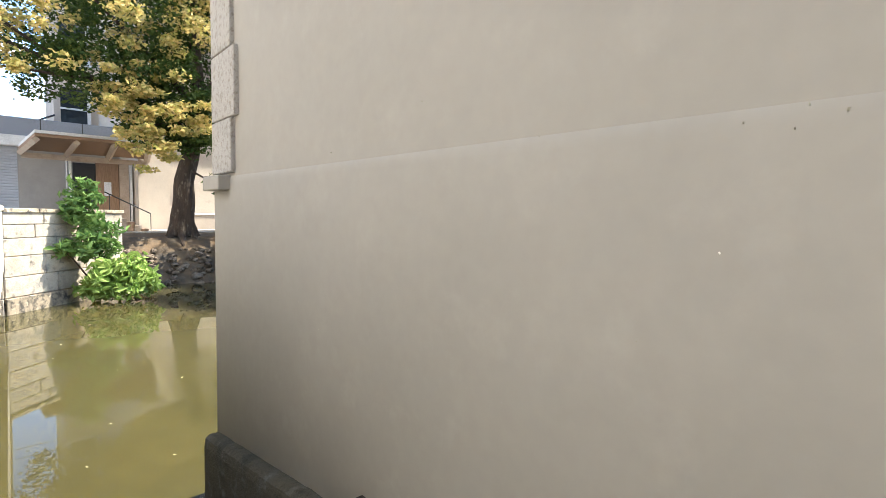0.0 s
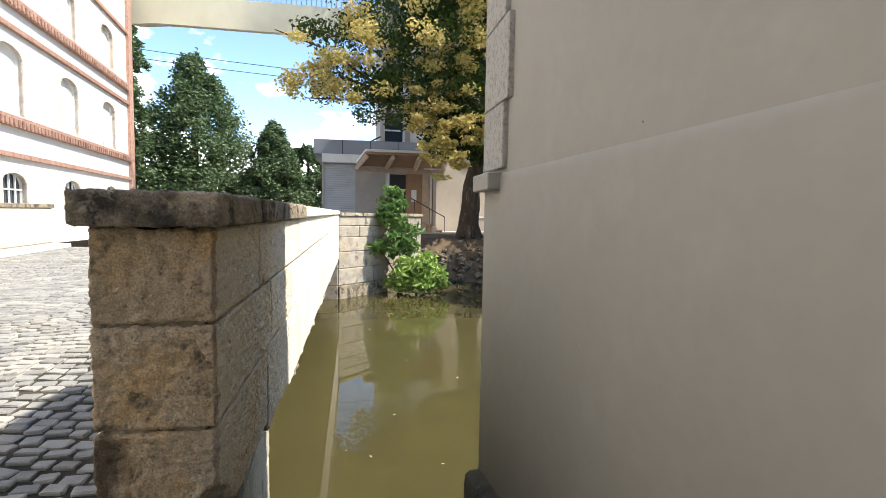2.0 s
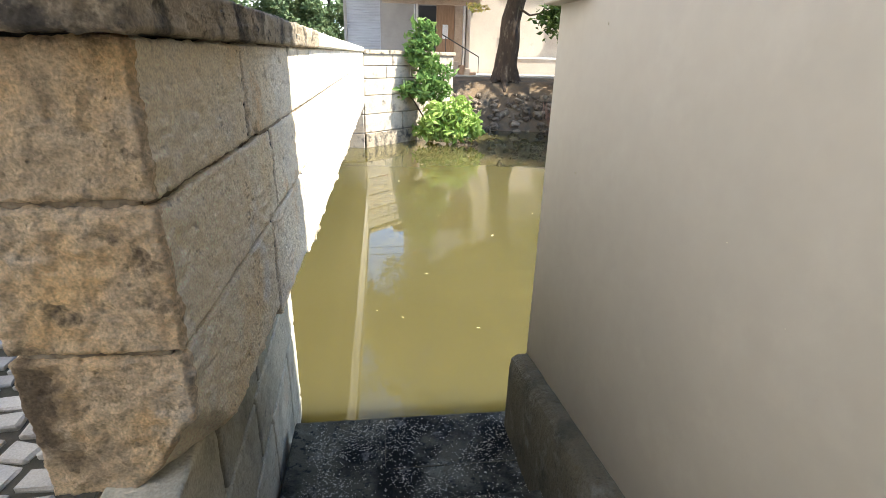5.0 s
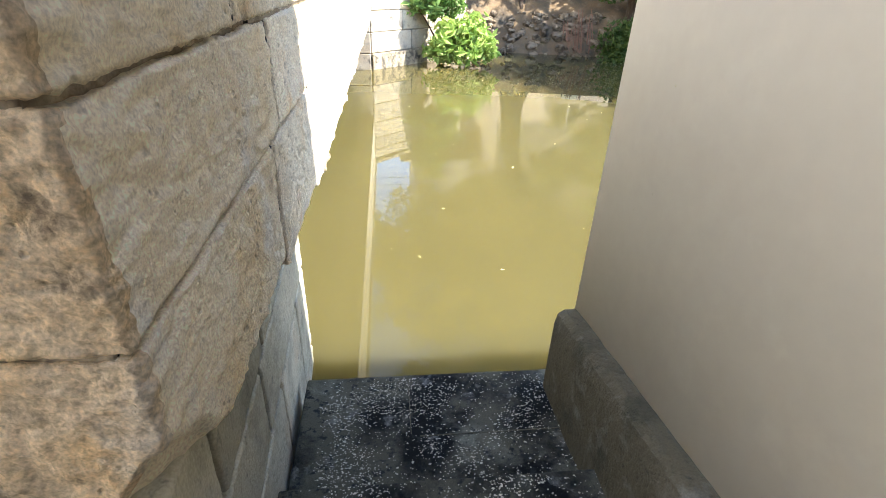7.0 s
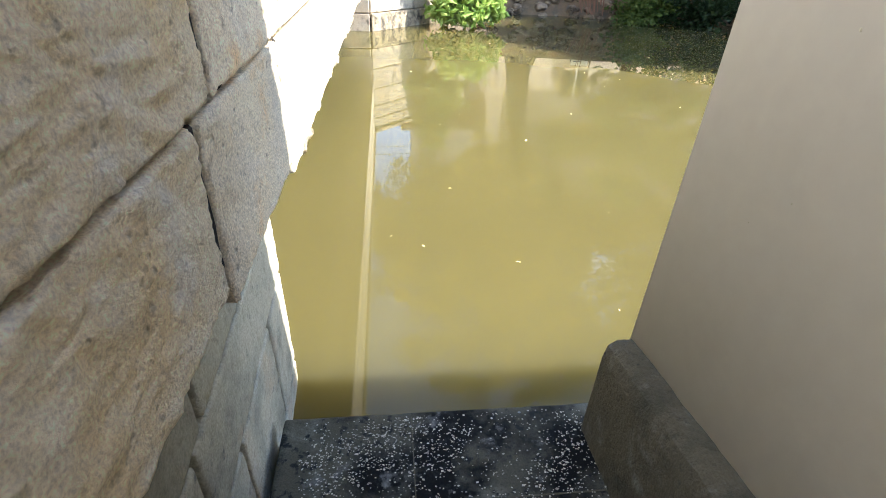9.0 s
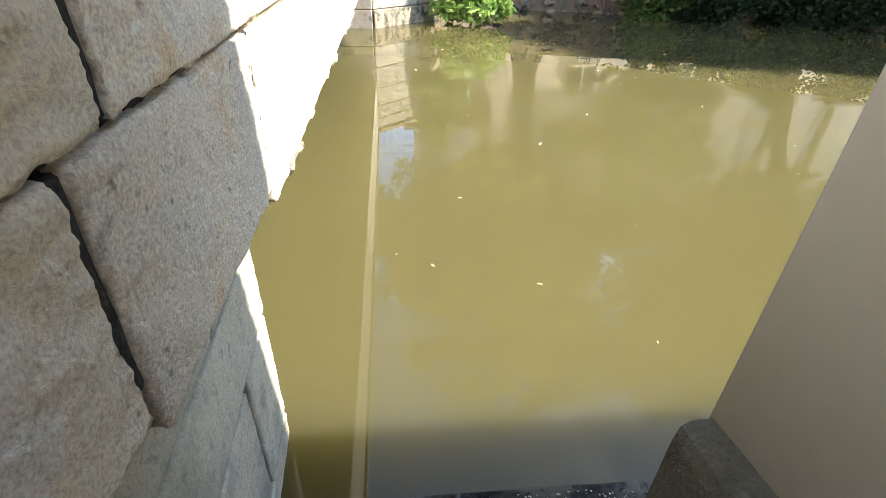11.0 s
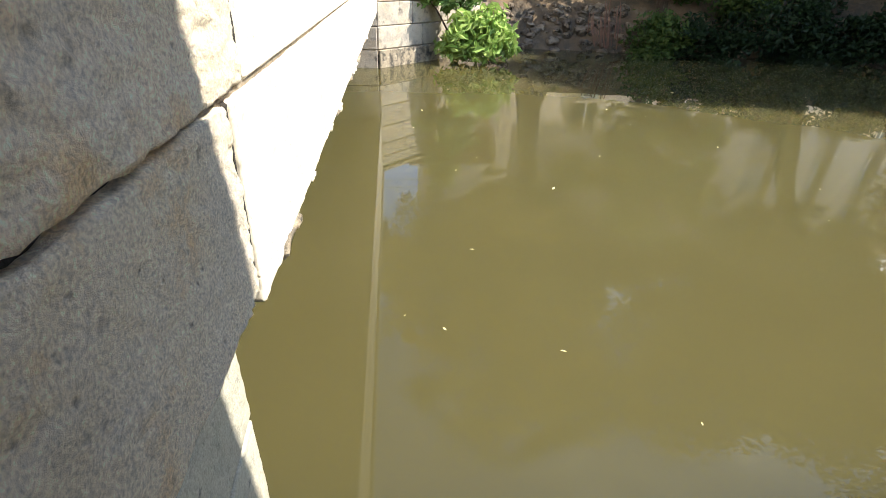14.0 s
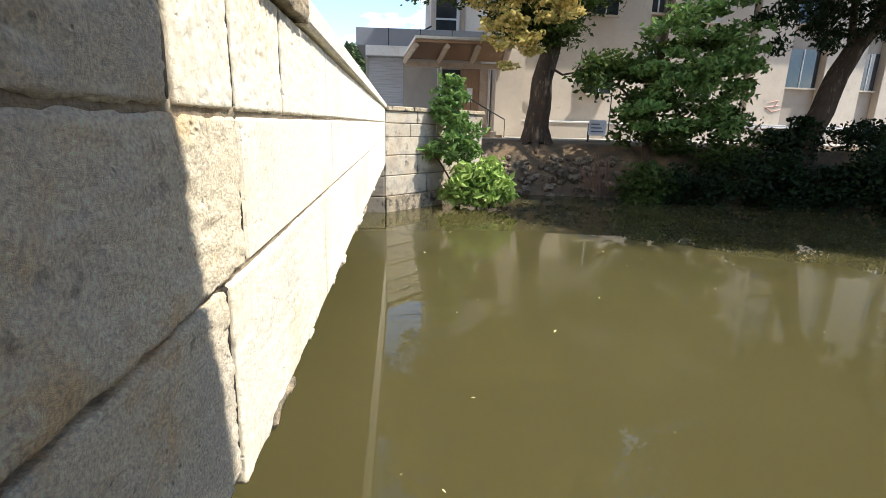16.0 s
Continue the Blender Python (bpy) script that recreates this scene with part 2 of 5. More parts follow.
ROCK = material("bank_rock", (0.165, 0.125, 0.085), 0.9, [((0.085, 0.068, 0.048), 0.45, 0.65, 2.4)], grain=40, bump=0.6, bump_scale=14, island=0.3, obj=0.3, depth=0.03)
PATHM = material("pale_path", (0.42, 0.38, 0.32), 0.9, [((0.33, 0.3, 0.25), 0.45, 0.65, 0.8)], grain=40, bump=0.2)
WHITE = material("white_render", (0.80, 0.77, 0.72), 0.85, [((0.74, 0.70, 0.63), 0.45, 0.7, 0.5)], grain=60, bump=0.15, bump_scale=20)
BRICK = material("red_brick", (0.37, 0.225, 0.165), 0.85, [((0.26, 0.13, 0.09), 0.45, 0.65, 6.0), ((0.46, 0.31, 0.24), 0.55, 0.7, 11.0)], grain=60, bump=0.3, bump_scale=20, obj=0.15, island=0.15)
SURROUND = material("window_surround", (0.68, 0.60, 0.50), 0.85, [((0.5, 0.37, 0.27), 0.48, 0.65, 4.0)], grain=60, bump=0.2)
CREAM = material("cream_paint", (0.66, 0.60, 0.42), 0.6, [((0.58, 0.52, 0.36), 0.45, 0.7, 0.6)], grain=30, bump=0.08)
GREYPANEL = material("grey_fascia_panel", (0.25, 0.27, 0.31), 0.5, [((0.21, 0.23, 0.26), 0.45, 0.7, 1.0)], grain=30, bump=0.05)
WHITEMETAL = material("white_metal", (0.72, 0.72, 0.70), 0.45, [((0.62, 0.62, 0.6), 0.5, 0.7, 1.5)], grain=30, bump=0.05)
SHUTTER = material("shutter_metal", (0.50, 0.52, 0.55), 0.5, [((0.43, 0.45, 0.48), 0.45, 0.7, 0.7)], grain=30, bump=0.05, metal=0.2)
GREYWALL = material("grey_render", (0.40, 0.375, 0.34), 0.85, [((0.34, 0.32, 0.29), 0.45, 0.7, 0.8)], grain=60, bump=0.15)
TIMBER = material("brown_timber", (0.32, 0.205, 0.13), 0.6, [((0.24, 0.15, 0.09), 0.45, 0.68, 3.0)], grain=30, bump=0.2, stretch=(6, 6, 1))
BEAM = material("pale_timber", (0.50, 0.41, 0.32), 0.7, [((0.42, 0.33, 0.25), 0.45, 0.68, 3.0)], grain=30, bump=0.15)
FACTORY = material("beige_factory_render", (0.56, 0.485, 0.39), 0.88, [((0.48, 0.41, 0.33), 0.42, 0.66, 0.45), ((0.40, 0.35, 0.29), 0.58, 0.76, 1.6)], grain=40, bump=0.2, bump_scale=14)
FACTORY_DARK = material("recessed_bay_render", (0.36, 0.31, 0.26), 0.88, [((0.29, 0.25, 0.2), 0.42, 0.66, 0.6)], grain=40, bump=0.2)
GLASS = material("dark_window_glass", (0.03, 0.035, 0.04), 0.06, grain=5, bump=0.0, spec=0.6)
STEEL = material("galvanised_steel", (0.42, 0.43, 0.44), 0.4, [((0.33, 0.34, 0.35), 0.45, 0.7, 6.0)], grain=30, bump=0.05, metal=0.6)
BLACK = material("dark_metal", (0.03, 0.03, 0.032), 0.45, grain=40, bump=0.05)
BARK = material("bark", (0.07, 0.048, 0.032), 0.95, [((0.05, 0.036, 0.025), 0.42, 0.62, 5.0), ((0.17, 0.14, 0.1), 0.56, 0.7, 9.0)], grain=40, bump=1.0, bump_scale=9, stretch=(1, 1, 0.25), depth=0.06)
SIGN = material("sign_white", (0.75, 0.76, 0.78), 0.5, grain=20, bump=0.0)
SIGNINK = material("sign_dark_ink", (0.10, 0.13, 0.2), 0.5, grain=20, bump=0.0)
GRAFFITI = material("red_spray_paint", (0.52, 0.30, 0.25), 0.7, grain=30, bump=0.0)
RUST = material("dry_reddish_stem", (0.15, 0.075, 0.045), 0.8, grain=30, bump=0.1, island=0.2)
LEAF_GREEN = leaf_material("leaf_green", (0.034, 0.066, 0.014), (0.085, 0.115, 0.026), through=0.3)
LEAF_YELLOW = leaf_material("leaf_yellow", (0.74, 0.55, 0.22), (0.36, 0.35, 0.09), through=0.4)
# near-black green: the bank's deep shade is put into the leaf colour
LEAF_SHADE = leaf_material("leaf_shade_green", (0.008, 0.019, 0.006), (0.018, 0.033, 0.010))
LEAF_SUNLIT = leaf_material("leaf_sunlit_green", (0.20, 0.33, 0.06), (0.40, 0.50, 0.15), through=0.3)
LEAF_POPLAR = leaf_material("leaf_blue_green", (0.065, 0.11, 0.045), (0.17, 0.22, 0.10))
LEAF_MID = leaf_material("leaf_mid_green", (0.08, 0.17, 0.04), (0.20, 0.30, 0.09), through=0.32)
LEAF_FALLEN = leaf_material("leaf_fallen", (0.5, 0.42, 0.2), (0.6, 0.55, 0.35), through=0.0)

WATER = bpy.data.materials.new("murky_river_water")
WATER.use_nodes = True
_n, _l = WATER.node_tree.nodes, WATER.node_tree.links
_b = _n["Principled BSDF"]
_b.inputs["Roughness"].default_value = 0.003
_b.inputs["IOR"].default_value = 1.333
_b.subsurface_method = "BURLEY"
_b.inputs["Subsurface Weight"].default_value = 1.0
_b.inputs["Subsurface Radius"].default_value = (1.0, 0.85, 0.4)
_b.inputs["Subsurface Scale"].default_value = 1.2
_g = _n.new("ShaderNodeNewGeometry")
_t = _n.new("ShaderNodeTexNoise")
_t.inputs["Scale"].default_value = 0.35
_t.inputs["Detail"].default_value = 5
_l.new(_g.outputs["Position"], _t.inputs["Vector"])
_m = _n.new("ShaderNodeMix")
_m.data_type = "RGBA"
_m.inputs[6].default_value = (0.0545, 0.0465, 0.0172, 1)
_m.inputs[7].default_value = (0.069, 0.0592, 0.0238, 1)
_l.new(_t.outputs["Fac"], _m.inputs[0])
_l.new(_m.outputs[2], _b.inputs["Base Color"])
_r = _n.new("ShaderNodeTexNoise")
_r.inputs["Scale"].default_value = 2.2
_r.inputs["Detail"].default_value = 3
_l.new(_g.outputs["Position"], _r.inputs["Vector"])
_bp = _n.new("ShaderNodeBump")
_bp.inputs["Strength"].default_value = 0.006
_bp.inputs["Distance"].default_value = 0.02
_l.new(_r.outputs["Fac"], _bp.inputs["Height"])
_l.new(_bp.outputs[0], _b.inputs["Normal"])


# ---- building helpers ----
def mesh_of(name, bm, mat, smooth=False):
    me = bpy.data.meshes.new(name)
    bm.normal_update()
    bm.to_mesh(me)
    bm.free()
    me.materials.append(mat)
    if smooth:
        me.polygons.foreach_set("use_smooth", [True] * len(me.polygons))
    return me


def part(name, bm, mat, parent=None, label="", smooth=False, at=None):
    me = bm if isinstance(bm, bpy.types.Mesh) else mesh_of(name, bm, mat, smooth)
    ob = new(name, me)
    if parent:
        ob.parent = parent
    if at is not None:
        ob.matrix_basis = at if isinstance(at, Matrix) else Matrix.Translation(at)
    if label:
        ob["label"] = label
    return ob


def thing(name, label, category, at=(0, 0, 0), rz=0, group="", kind=""):
    ob = new(name)
    ob.empty_display_size = 0.1
    ob.matrix_basis = pose(*at, 0, 0, rz)
    return tagged(ob, label, category, group, kind)


def box(x0, y0, z0, x1, y1, z1, bevel=0.0, bm=None, seg=1):
    bm = bm or bmesh.new()
    c = bmesh.ops.create_cube(bm, size=1, matrix=Matrix.LocRotScale(((x0 + x1) / 2, (y0 + y1) / 2, (z0 + z1) / 2), None, (abs(x1 - x0), abs(y1 - y0), abs(z1 - z0))))
    if bevel:
        es = list({e for v in c["verts"] for e in v.link_edges})
        bmesh.ops.bevel(bm, geom=es, offset=bevel, segments=seg, affect="EDGES", profile=0.6)
    return bm


def rod(a, b, r, n=8, bm=None, r2=None):
    bm = bm or bmesh.new()
    a, b = Vector(a), Vector(b)
    q = (b - a).to_track_quat("Z", "Y")
    bmesh.ops.create_cone(bm, cap_ends=True, segments=n, radius1=r, radius2=r if r2 is None else r2, depth=(b - a).length, matrix=Matrix.LocRotScale((a + b) / 2, q, None))
    return bm


def rough_stone(w, d, h, seed, amp=0.012, radius=0.012, cuts=11, rough=1.0, broken=None):
    """A stone block, centred in plan with its foot at 0: narrow worn edges and a rough, uneven face."""
    bm = bmesh.new()
    bmesh.ops.create_cube(bm, size=1)
    bmesh.ops.subdivide_edges(bm, edges=bm.edges[:], cuts=cuts, use_grid_fill=True)
    half = (w / 2, d / 2, h / 2)
    inner = [a - radius for a in half]
    so = Vector((seed * 3.7, seed * 1.9, seed * 5.3))

    def place(u, a):
        k = round((u + 0.5) * (cuts + 1))
        if k in (0, cuts + 1):
            return a if k else -a
        e = 2.4 * radius
        if k in (1, cuts):
            return (a - radius) * (1 if k == cuts else -1)
        if k in (2, cuts - 1):
            return (a - e) * (1 if k == cuts - 1 else -1)
        return (a - e) * (2 * (k - 2) / (cuts - 3) - 1)

    for v in bm.verts:
        p = Vector([place(u, a) for u, a in zip(v.co, half)])
        q = Vector([max(-i, min(i, c)) for c, i in zip(p, inner)])
        n = (p - q).normalized()
        k = amp * (0.35 * noise.noise(p * 2.5 + so) + 0.55 * noise.noise(p * 8 + so) + rough * 0.6 * noise.noise(p * 22 + so) + rough * 0.4 * noise.noise(p * 50 + so) + rough * 0.22 * noise.noise(p * 105 + so))
        edge = sum(1 for a, b in zip(p, half) if abs(abs(a) - b) < 1e-6)
        if edge > 1:
            k = 0.5 * k - 0.35 * amp * (1 + 0.6 * noise.noise(p * 26 + so))
        v.co = q + n * (radius + k)
        if broken:
            # a lower corner knocked off along a rough plane
            at, nb = Vector((half[0], -half[1], -half[2])) - broken[0] * broken[1], broken[0]
            over = (v.co - at).dot(nb) + 0.03 * noise.noise(v.co * 7 + so) + 0.012 * noise.noise(v.co * 22 + so)
            if over > 0:
                v.co -= nb * over
        v.co.z += h / 2
    return bm


def flat_stone(w, d, h, r=0.012):
    """A cheap bevelled block with its foot at 0."""
    return box(-w / 2, -d / 2, 0, w / 2, d / 2, h, r)


def from_arrays(name, verts, faces, mat, smooth=False):
    me = bpy.data.meshes.new(name)
    me.from_pydata([tuple(v) for v in verts], [], [tuple(f) for f in faces])
    me.materials.append(mat)
    if smooth:
        me.polygons.foreach_set("use_smooth", [True] * len(me.polygons))
    me.update()
    return me


# ---- ground: one sheet with the river bed let into it ----
WATER_Z = -1.48
DECK_Z = 0.25


def smooth01(a, b, x):
    k = min(1.0, max(0.0, (x - a) / (b - a)))
    return k * k * (3 - 2 * k)


def far_bank_y(x):
    """The far bank's waterline."""
    if x < 0:
        return 15.3
    if x < 3.4:
        return 15.3 + x * 0.98
    return 18.62 - smooth01(3.4, 17, x) * 2.1 - 0.5 * max(0.0, x - 15.5)


def ground_z(x, y):
    near = -0.06
    if y < -0.75:
        return near
    if y < 3:
        return near + (-2.4 - near) * smooth01(-0.75, -0.55, y) if x > -11.2 else 0.2
    b = far_bank_y(x)
    if x < -11.2:
        return 0.2
    top = 0.17 if x < 3.3 else 0.36
    rise = 0.5 if x < 3.3 else 2.6
    k = smooth01(b - 0.7, b + rise, y)
    wob = 0.12 * noise.noise((x * 0.9, y * 0.9, 0)) + 0.06 * noise.noise((x * 2.3, y * 2.3, 4)) if x > 3.3 else 0
    return -2.4 + (top + 2.4) * k + wob * (1 - abs(2 * k - 1))


gx = sorted({*[-600, -300, -120, -60, -30, -18, -11.3, -11.1], *np.round(np.arange(-10, 3.4, 0.7), 3).tolist(), *np.round(np.arange(3.4, 24, 0.4), 3).tolist(), *[26, 30, 40, 60, 120, 300, 600]})
gy = sorted({*[-600, -200, -60, -20, -8, -3, -0.76, -0.66, -0.56, 0, 3, 5, 7, 9, 10, 11, 12, 12.7], *np.round(np.arange(13.5, 23.5, 0.3), 3).tolist(), *[26, 30, 40, 60, 120, 300, 900]})
gv = [(x, y, ground_z(x, y)) for y in gy for x in gx]
gf = [(j * len(gx) + i, j * len(gx) + i + 1, (j + 1) * len(gx) + i + 1, (j + 1) * len(gx) + i) for j in range(len(gy) - 1) for i in range(len(gx) - 1)]
ground = new("ground", from_arrays("ground", gv, gf, EARTH, True))
tagged(ground, "bare brown earth ground with a river channel", "ground", kind="structure")

bm = bmesh.new()
bmesh.ops.create_grid(bm, x_segments=2, y_segments=2, size=1, matrix=Matrix.LocRotScale((20, 9, WATER_Z), None, (80, 12, 1)))
water = part("water", bm, WATER)
tagged(water, "still murky olive-brown river water", "water", kind="structure")

# bridge deck and the roadway that runs over it
bm = box(-10.9, 2.3, -0.02, -0.40, 15.2, 0.07)
deck = part("bridge_deck", bm, CORE)
tagged(deck, "flat bridge slab under the cobbled roadway", "bridge deck", kind="structure")
bm = bmesh.new()
rv = [bm.verts.new(p) for p in ((-10.9, -9, -0.03), (-0.43, -9, -0.03), (-0.43, 0.0, -0.03), (-0.43, 4, DECK_Z - 0.03), (-0.43, 40, DECK_Z - 0.03), (-10.9, 40, DECK_Z - 0.03), (-10.9, 4, DECK_Z - 0.03), (-10.9, 0, -0.03))]
bm.faces.new((rv[0], rv[1], rv[2], rv[7]))
bm.faces.new((rv[7], rv[2], rv[3], rv[6]))
bm.faces.new((rv[6], rv[3], rv[4], rv[5]))
ret = bmesh.ops.extrude_face_region(bm, geom=bm.faces[:])
for v in [e for e in ret["geom"] if isinstance(e, bmesh.types.BMVert)]:
    v.co.z -= 0.1
bmesh.ops.recalc_face_normals(bm, faces=bm.faces[:])
road = part("road", bm, JOINT_SAND)
tagged(road, "earth bed under the granite setts of the roadway", "road", kind="structure")

# strip along the parapet with the building's shade put into a darker joint colour
bm = bmesh.new()
edge = lambda y: -1.95 + 0.16 * noise.noise((y * 1.3, 3, 0)) + 0.07 * noise.noise((y * 5, 3, 1))
cross = [[bm.verts.new((x, y, min(DECK_Z, max(0.0, y / 4 * DECK_Z)) - 0.026)) for x in (edge(y), -0.432)] for y in (-8.9 + 0.178 * k for k in range(51))] + [[bm.verts.new((x, y, min(DECK_Z, max(0.0, y / 4 * DECK_Z)) - 0.026)) for x in (edge(y), -0.432)] for y in (0.2 + 0.2 * k for k in range(75))]
for r0, r1 in zip(cross, cross[1:]):
    bm.faces.new((r0[0], r0[1], r1[1], r1[0]))
bmesh.ops.recalc_face_normals(bm, faces=bm.faces[:])
part("mossy_joint_strip", bm, JOINT, road)

# ---- near abutment below the bridge, recessed behind the face ----
ABUT_A, ABUT_B = Vector((-0.03, -0.70, 0)), Vector((-0.195, 2.375, 0))
bm = bmesh.new()
poly = [(-0.10, -0.70), (-0.265, 2.30), (-10.9, 2.30), (-10.9, -0.70)]
lo = [bm.verts.new((x, y, -2.3)) for x, y in poly]
hi = [bm.verts.new((x, y, -0.12)) for x, y in poly]
bm.faces.new(hi)
bm.faces.new(lo[::-1])
for i in range(4):
    bm.faces.new((lo[i], lo[(i + 1) % 4], hi[(i + 1) % 4], hi[i]))
bmesh.ops.recalc_face_normals(bm, faces=bm.faces[:])
abut = part("wall_abutment", bm, CORE)
tagged(abut, "grey-green stone bridge abutment beside the steps", "wall", kind="structure")
ang = math.degrees(math.atan2(ABUT_B.y - ABUT_A.y, ABUT_B.x - ABUT_A.x))
seed = 50
LEN = (ABUT_B - ABUT_A).length
for z0, z1, cuts in ((-2.2, -1.30, (0, 1.1, 2.3, LEN)), (-1.30, -0.62, (0, 0.9, 1.95, 2.62, LEN)), (-0.62, -0.22, (0, 0.6, 1.62, LEN)), (-0.22, 0.20, (0, 1.05, 1.72, 2.45, LEN))):
    for a, b in zip(cuts, cuts[1:]):
        seed += 1
        p = ABUT_A.lerp(ABUT_B, (a + b) / 2 / LEN)
        nrm = Vector((ABUT_B.y - ABUT_A.y, -(ABUT_B.x - ABUT_A.x), 0)).normalized()
        bmx = rough_stone(b - a - 0.032, 0.22, z1 - z0 - 0.024, seed, 0.005, 0.008, 19, 1.2)
        part("stone_block", bmx, ABUT, abut, at=Matrix.Translation((p.x - nrm.x * 0.11, p.y - nrm.y * 0.11, z0 + 0.006)) @ pose(0, 0, 0, 0, 0, ang), smooth=True)

# ---- bridge face: courses of sandstone with a coping ----
bm = box(-0.36, 0.035, 0.40, -0.034, 15.0, 1.379)
bm = box(-0.35, 0.5, 0.20, -0.036, 2.2, 0.405, bm=bm)
bm = box(-0.35, 2.2, 0.12, -0.038, 15.0, 0.405, bm=bm)
parapet = part("wall_bridge_parapet", bm, CORE)
tagged(parapet, "pale sandstone block parapet of the bridge", "wall", kind="structure")
rnd = random.Random(4)


BROKEN = (Vector((0.74, -0.40, -0.54)).normalized(), 0.14)


def course(z0, z1, cuts, rough_until, mats, mat_far):
    global seed
    for i, (a, b) in enumerate(zip(cuts, cuts[1:])):
        seed += 1
        d = b - a - (0.030 if a < 3 else 0.014)
        h = z1 - z0 - (0.016 if a < 3 else 0.014)
        if a < rough_until:
            first = a < 0.01
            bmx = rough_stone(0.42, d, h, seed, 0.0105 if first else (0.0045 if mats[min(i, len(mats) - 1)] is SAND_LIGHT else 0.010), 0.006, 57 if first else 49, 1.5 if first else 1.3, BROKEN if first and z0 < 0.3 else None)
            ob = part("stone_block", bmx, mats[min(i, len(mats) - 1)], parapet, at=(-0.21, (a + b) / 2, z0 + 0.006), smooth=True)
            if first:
                # the pier's end face carries a brown crust, darkened also for its dimmer light
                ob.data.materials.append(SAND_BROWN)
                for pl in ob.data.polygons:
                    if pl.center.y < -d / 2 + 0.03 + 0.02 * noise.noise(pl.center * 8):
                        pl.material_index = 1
        else:
            part("stone_block", flat_stone(0.42 + rnd.uniform(-0.006, 0.006), d, h, 0.010), mat_far, parapet, at=(-0.21, (a + b) / 2, z0 + 0.006))


course(1.02, 1.385, (0, 0.91, 1.95, 2.30, 2.83, 3.92, 4.6, 5.8, 6.7, 7.9, 8.8, 9.9, 10.8, 12, 13.1, 14.2, 15.0), 3.0, (SAND, SAND_GREY, SAND_LIGHT), SAND_LIGHT)
course(0.62, 1.02, (0, 1.30, 2.31, 4.1, 5.9, 7.6, 9.2, 10.9, 12.6, 15.0), 2.3, (SAND, SAND_GREY, SAND_LIGHT), SAND_LIGHT)
course(0.16, 0.62, (0, 1.15), 2.3, (SAND,), SAND_LIGHT)
course(0.095, 0.62, (1.15, 2.15), 2.3, (SAND_GREY,), SAND_LIGHT)
for a, b, z in ((2.15, 3.7, 0.035), (3.7, 5.4, 0.030), (5.4, 7.2, 0.01), (7.2, 9.0, -0.01), (9.0, 10.9, -0.04), (10.9, 12.8, -0.07), (12.8, 15.0, -0.10)):
    course(z, 0.62, (a, b), 3.0, (SAND_LIGHT,), SAND_LIGHT)
COP = (-0.05, 1.02, 2.1, 3.2, 4.4, 5.6, 6.8, 8.0, 9.2, 10.4, 11.6, 12.8, 14.0, 15.1)
for a, b in zip(COP, COP[1:]):
    seed += 1
    if a < 3:
        part("coping_stone", rough_stone(0.50, b - a - 0.01, 0.125, seed, 0.0062, 0.008, 41, 2.2), SAND_DARK, parapet, "weathered dark sandstone coping", at=(-0.21, (a + b) / 2, 1.382), smooth=True)
    else:
        part("coping_stone", flat_stone(0.50, b - a - 0.012, 0.12, 0.016), SAND_LIGHT, parapet, "sandstone coping", at=(-0.21, (a + b) / 2, 1.384))

# lime mortar in the bed joints, set back behind the stone faces
for z, y0, y1, back in ((1.02, 0.02, 1.1, 0.026), (1.02, 1.1, 15.0, 0.012), (0.62, 2.1, 15.0, 0.016)):
    n = max(2, int((y1 - y0) / 0.05)) if y1 < 4 else 60
    bm = bmesh.new()
    ring = []
    for i in range(n + 1):
        y = y0 + (y1 - y0) * i / n
        dx = 0.006 * noise.noise((y * 9, z * 4, 1)) + 0.004 * noise.noise((y * 31, z * 4, 6))
        ring.append([bm.verts.new((x, y, zz)) for x, zz in ((-0.05, z - 0.022), (-back + dx, z - 0.020), (-back + dx, z + 0.022), (-0.05, z + 0.024))])
    for r0, r1 in zip(ring, ring[1:]):
        for i in range(3):
            bm.faces.new((r0[i], r0[i + 1], r1[i + 1], r1[i]))
    bmesh.ops.recalc_face_normals(bm, faces=bm.faces[:])
    part("bed_joint", bm, MORTAR, parapet, "brown lime mortar joint", smooth=True)

for z in (1.02, 0.62):
    part("bed_joint", rough_stone(0.36, 0.05, 0.046, int(z * 100), 0.004, 0.006, 9, 1.6), MORTAR, parapet, "brown lime mortar joint", at=(-0.215, 0.052, z - 0.02), smooth=True)

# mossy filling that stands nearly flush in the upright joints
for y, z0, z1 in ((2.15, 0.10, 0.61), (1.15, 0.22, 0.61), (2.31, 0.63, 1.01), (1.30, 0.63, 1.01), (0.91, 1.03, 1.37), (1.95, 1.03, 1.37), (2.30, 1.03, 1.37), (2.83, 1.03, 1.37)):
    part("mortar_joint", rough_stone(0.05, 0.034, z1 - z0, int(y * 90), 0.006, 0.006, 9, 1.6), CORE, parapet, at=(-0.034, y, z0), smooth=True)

rm = random.Random(33)
for k in range(20):
    y = rm.uniform(2.3, 9.5)
    zb = 0.035 - 0.011 * max(0.0, y - 2.6)
    part("mortar_lump", rough_stone(rm.uniform(0.02, 0.04), rm.uniform(0.06, 0.26), rm.uniform(0.025, 0.055), 300 + k, 0.012, 0.008, 5, 2.0), SAND_DARK if k % 3 else SAND_LIGHT, parapet, at=(-0.012, y, zb - 0.015), smooth=True)

# low kerb block behind the parapet
kerb = thing("kerb_block", "worn sandstone kerb block on the setts beside the parapet", "kerb stone", (-1.12, 2.8, 0.13), 22)
part("block", rough_stone(0.42, 1.1, 0.24, 91, 0.012, 0.03, 11), SAND_DARK, kerb, smooth=True)

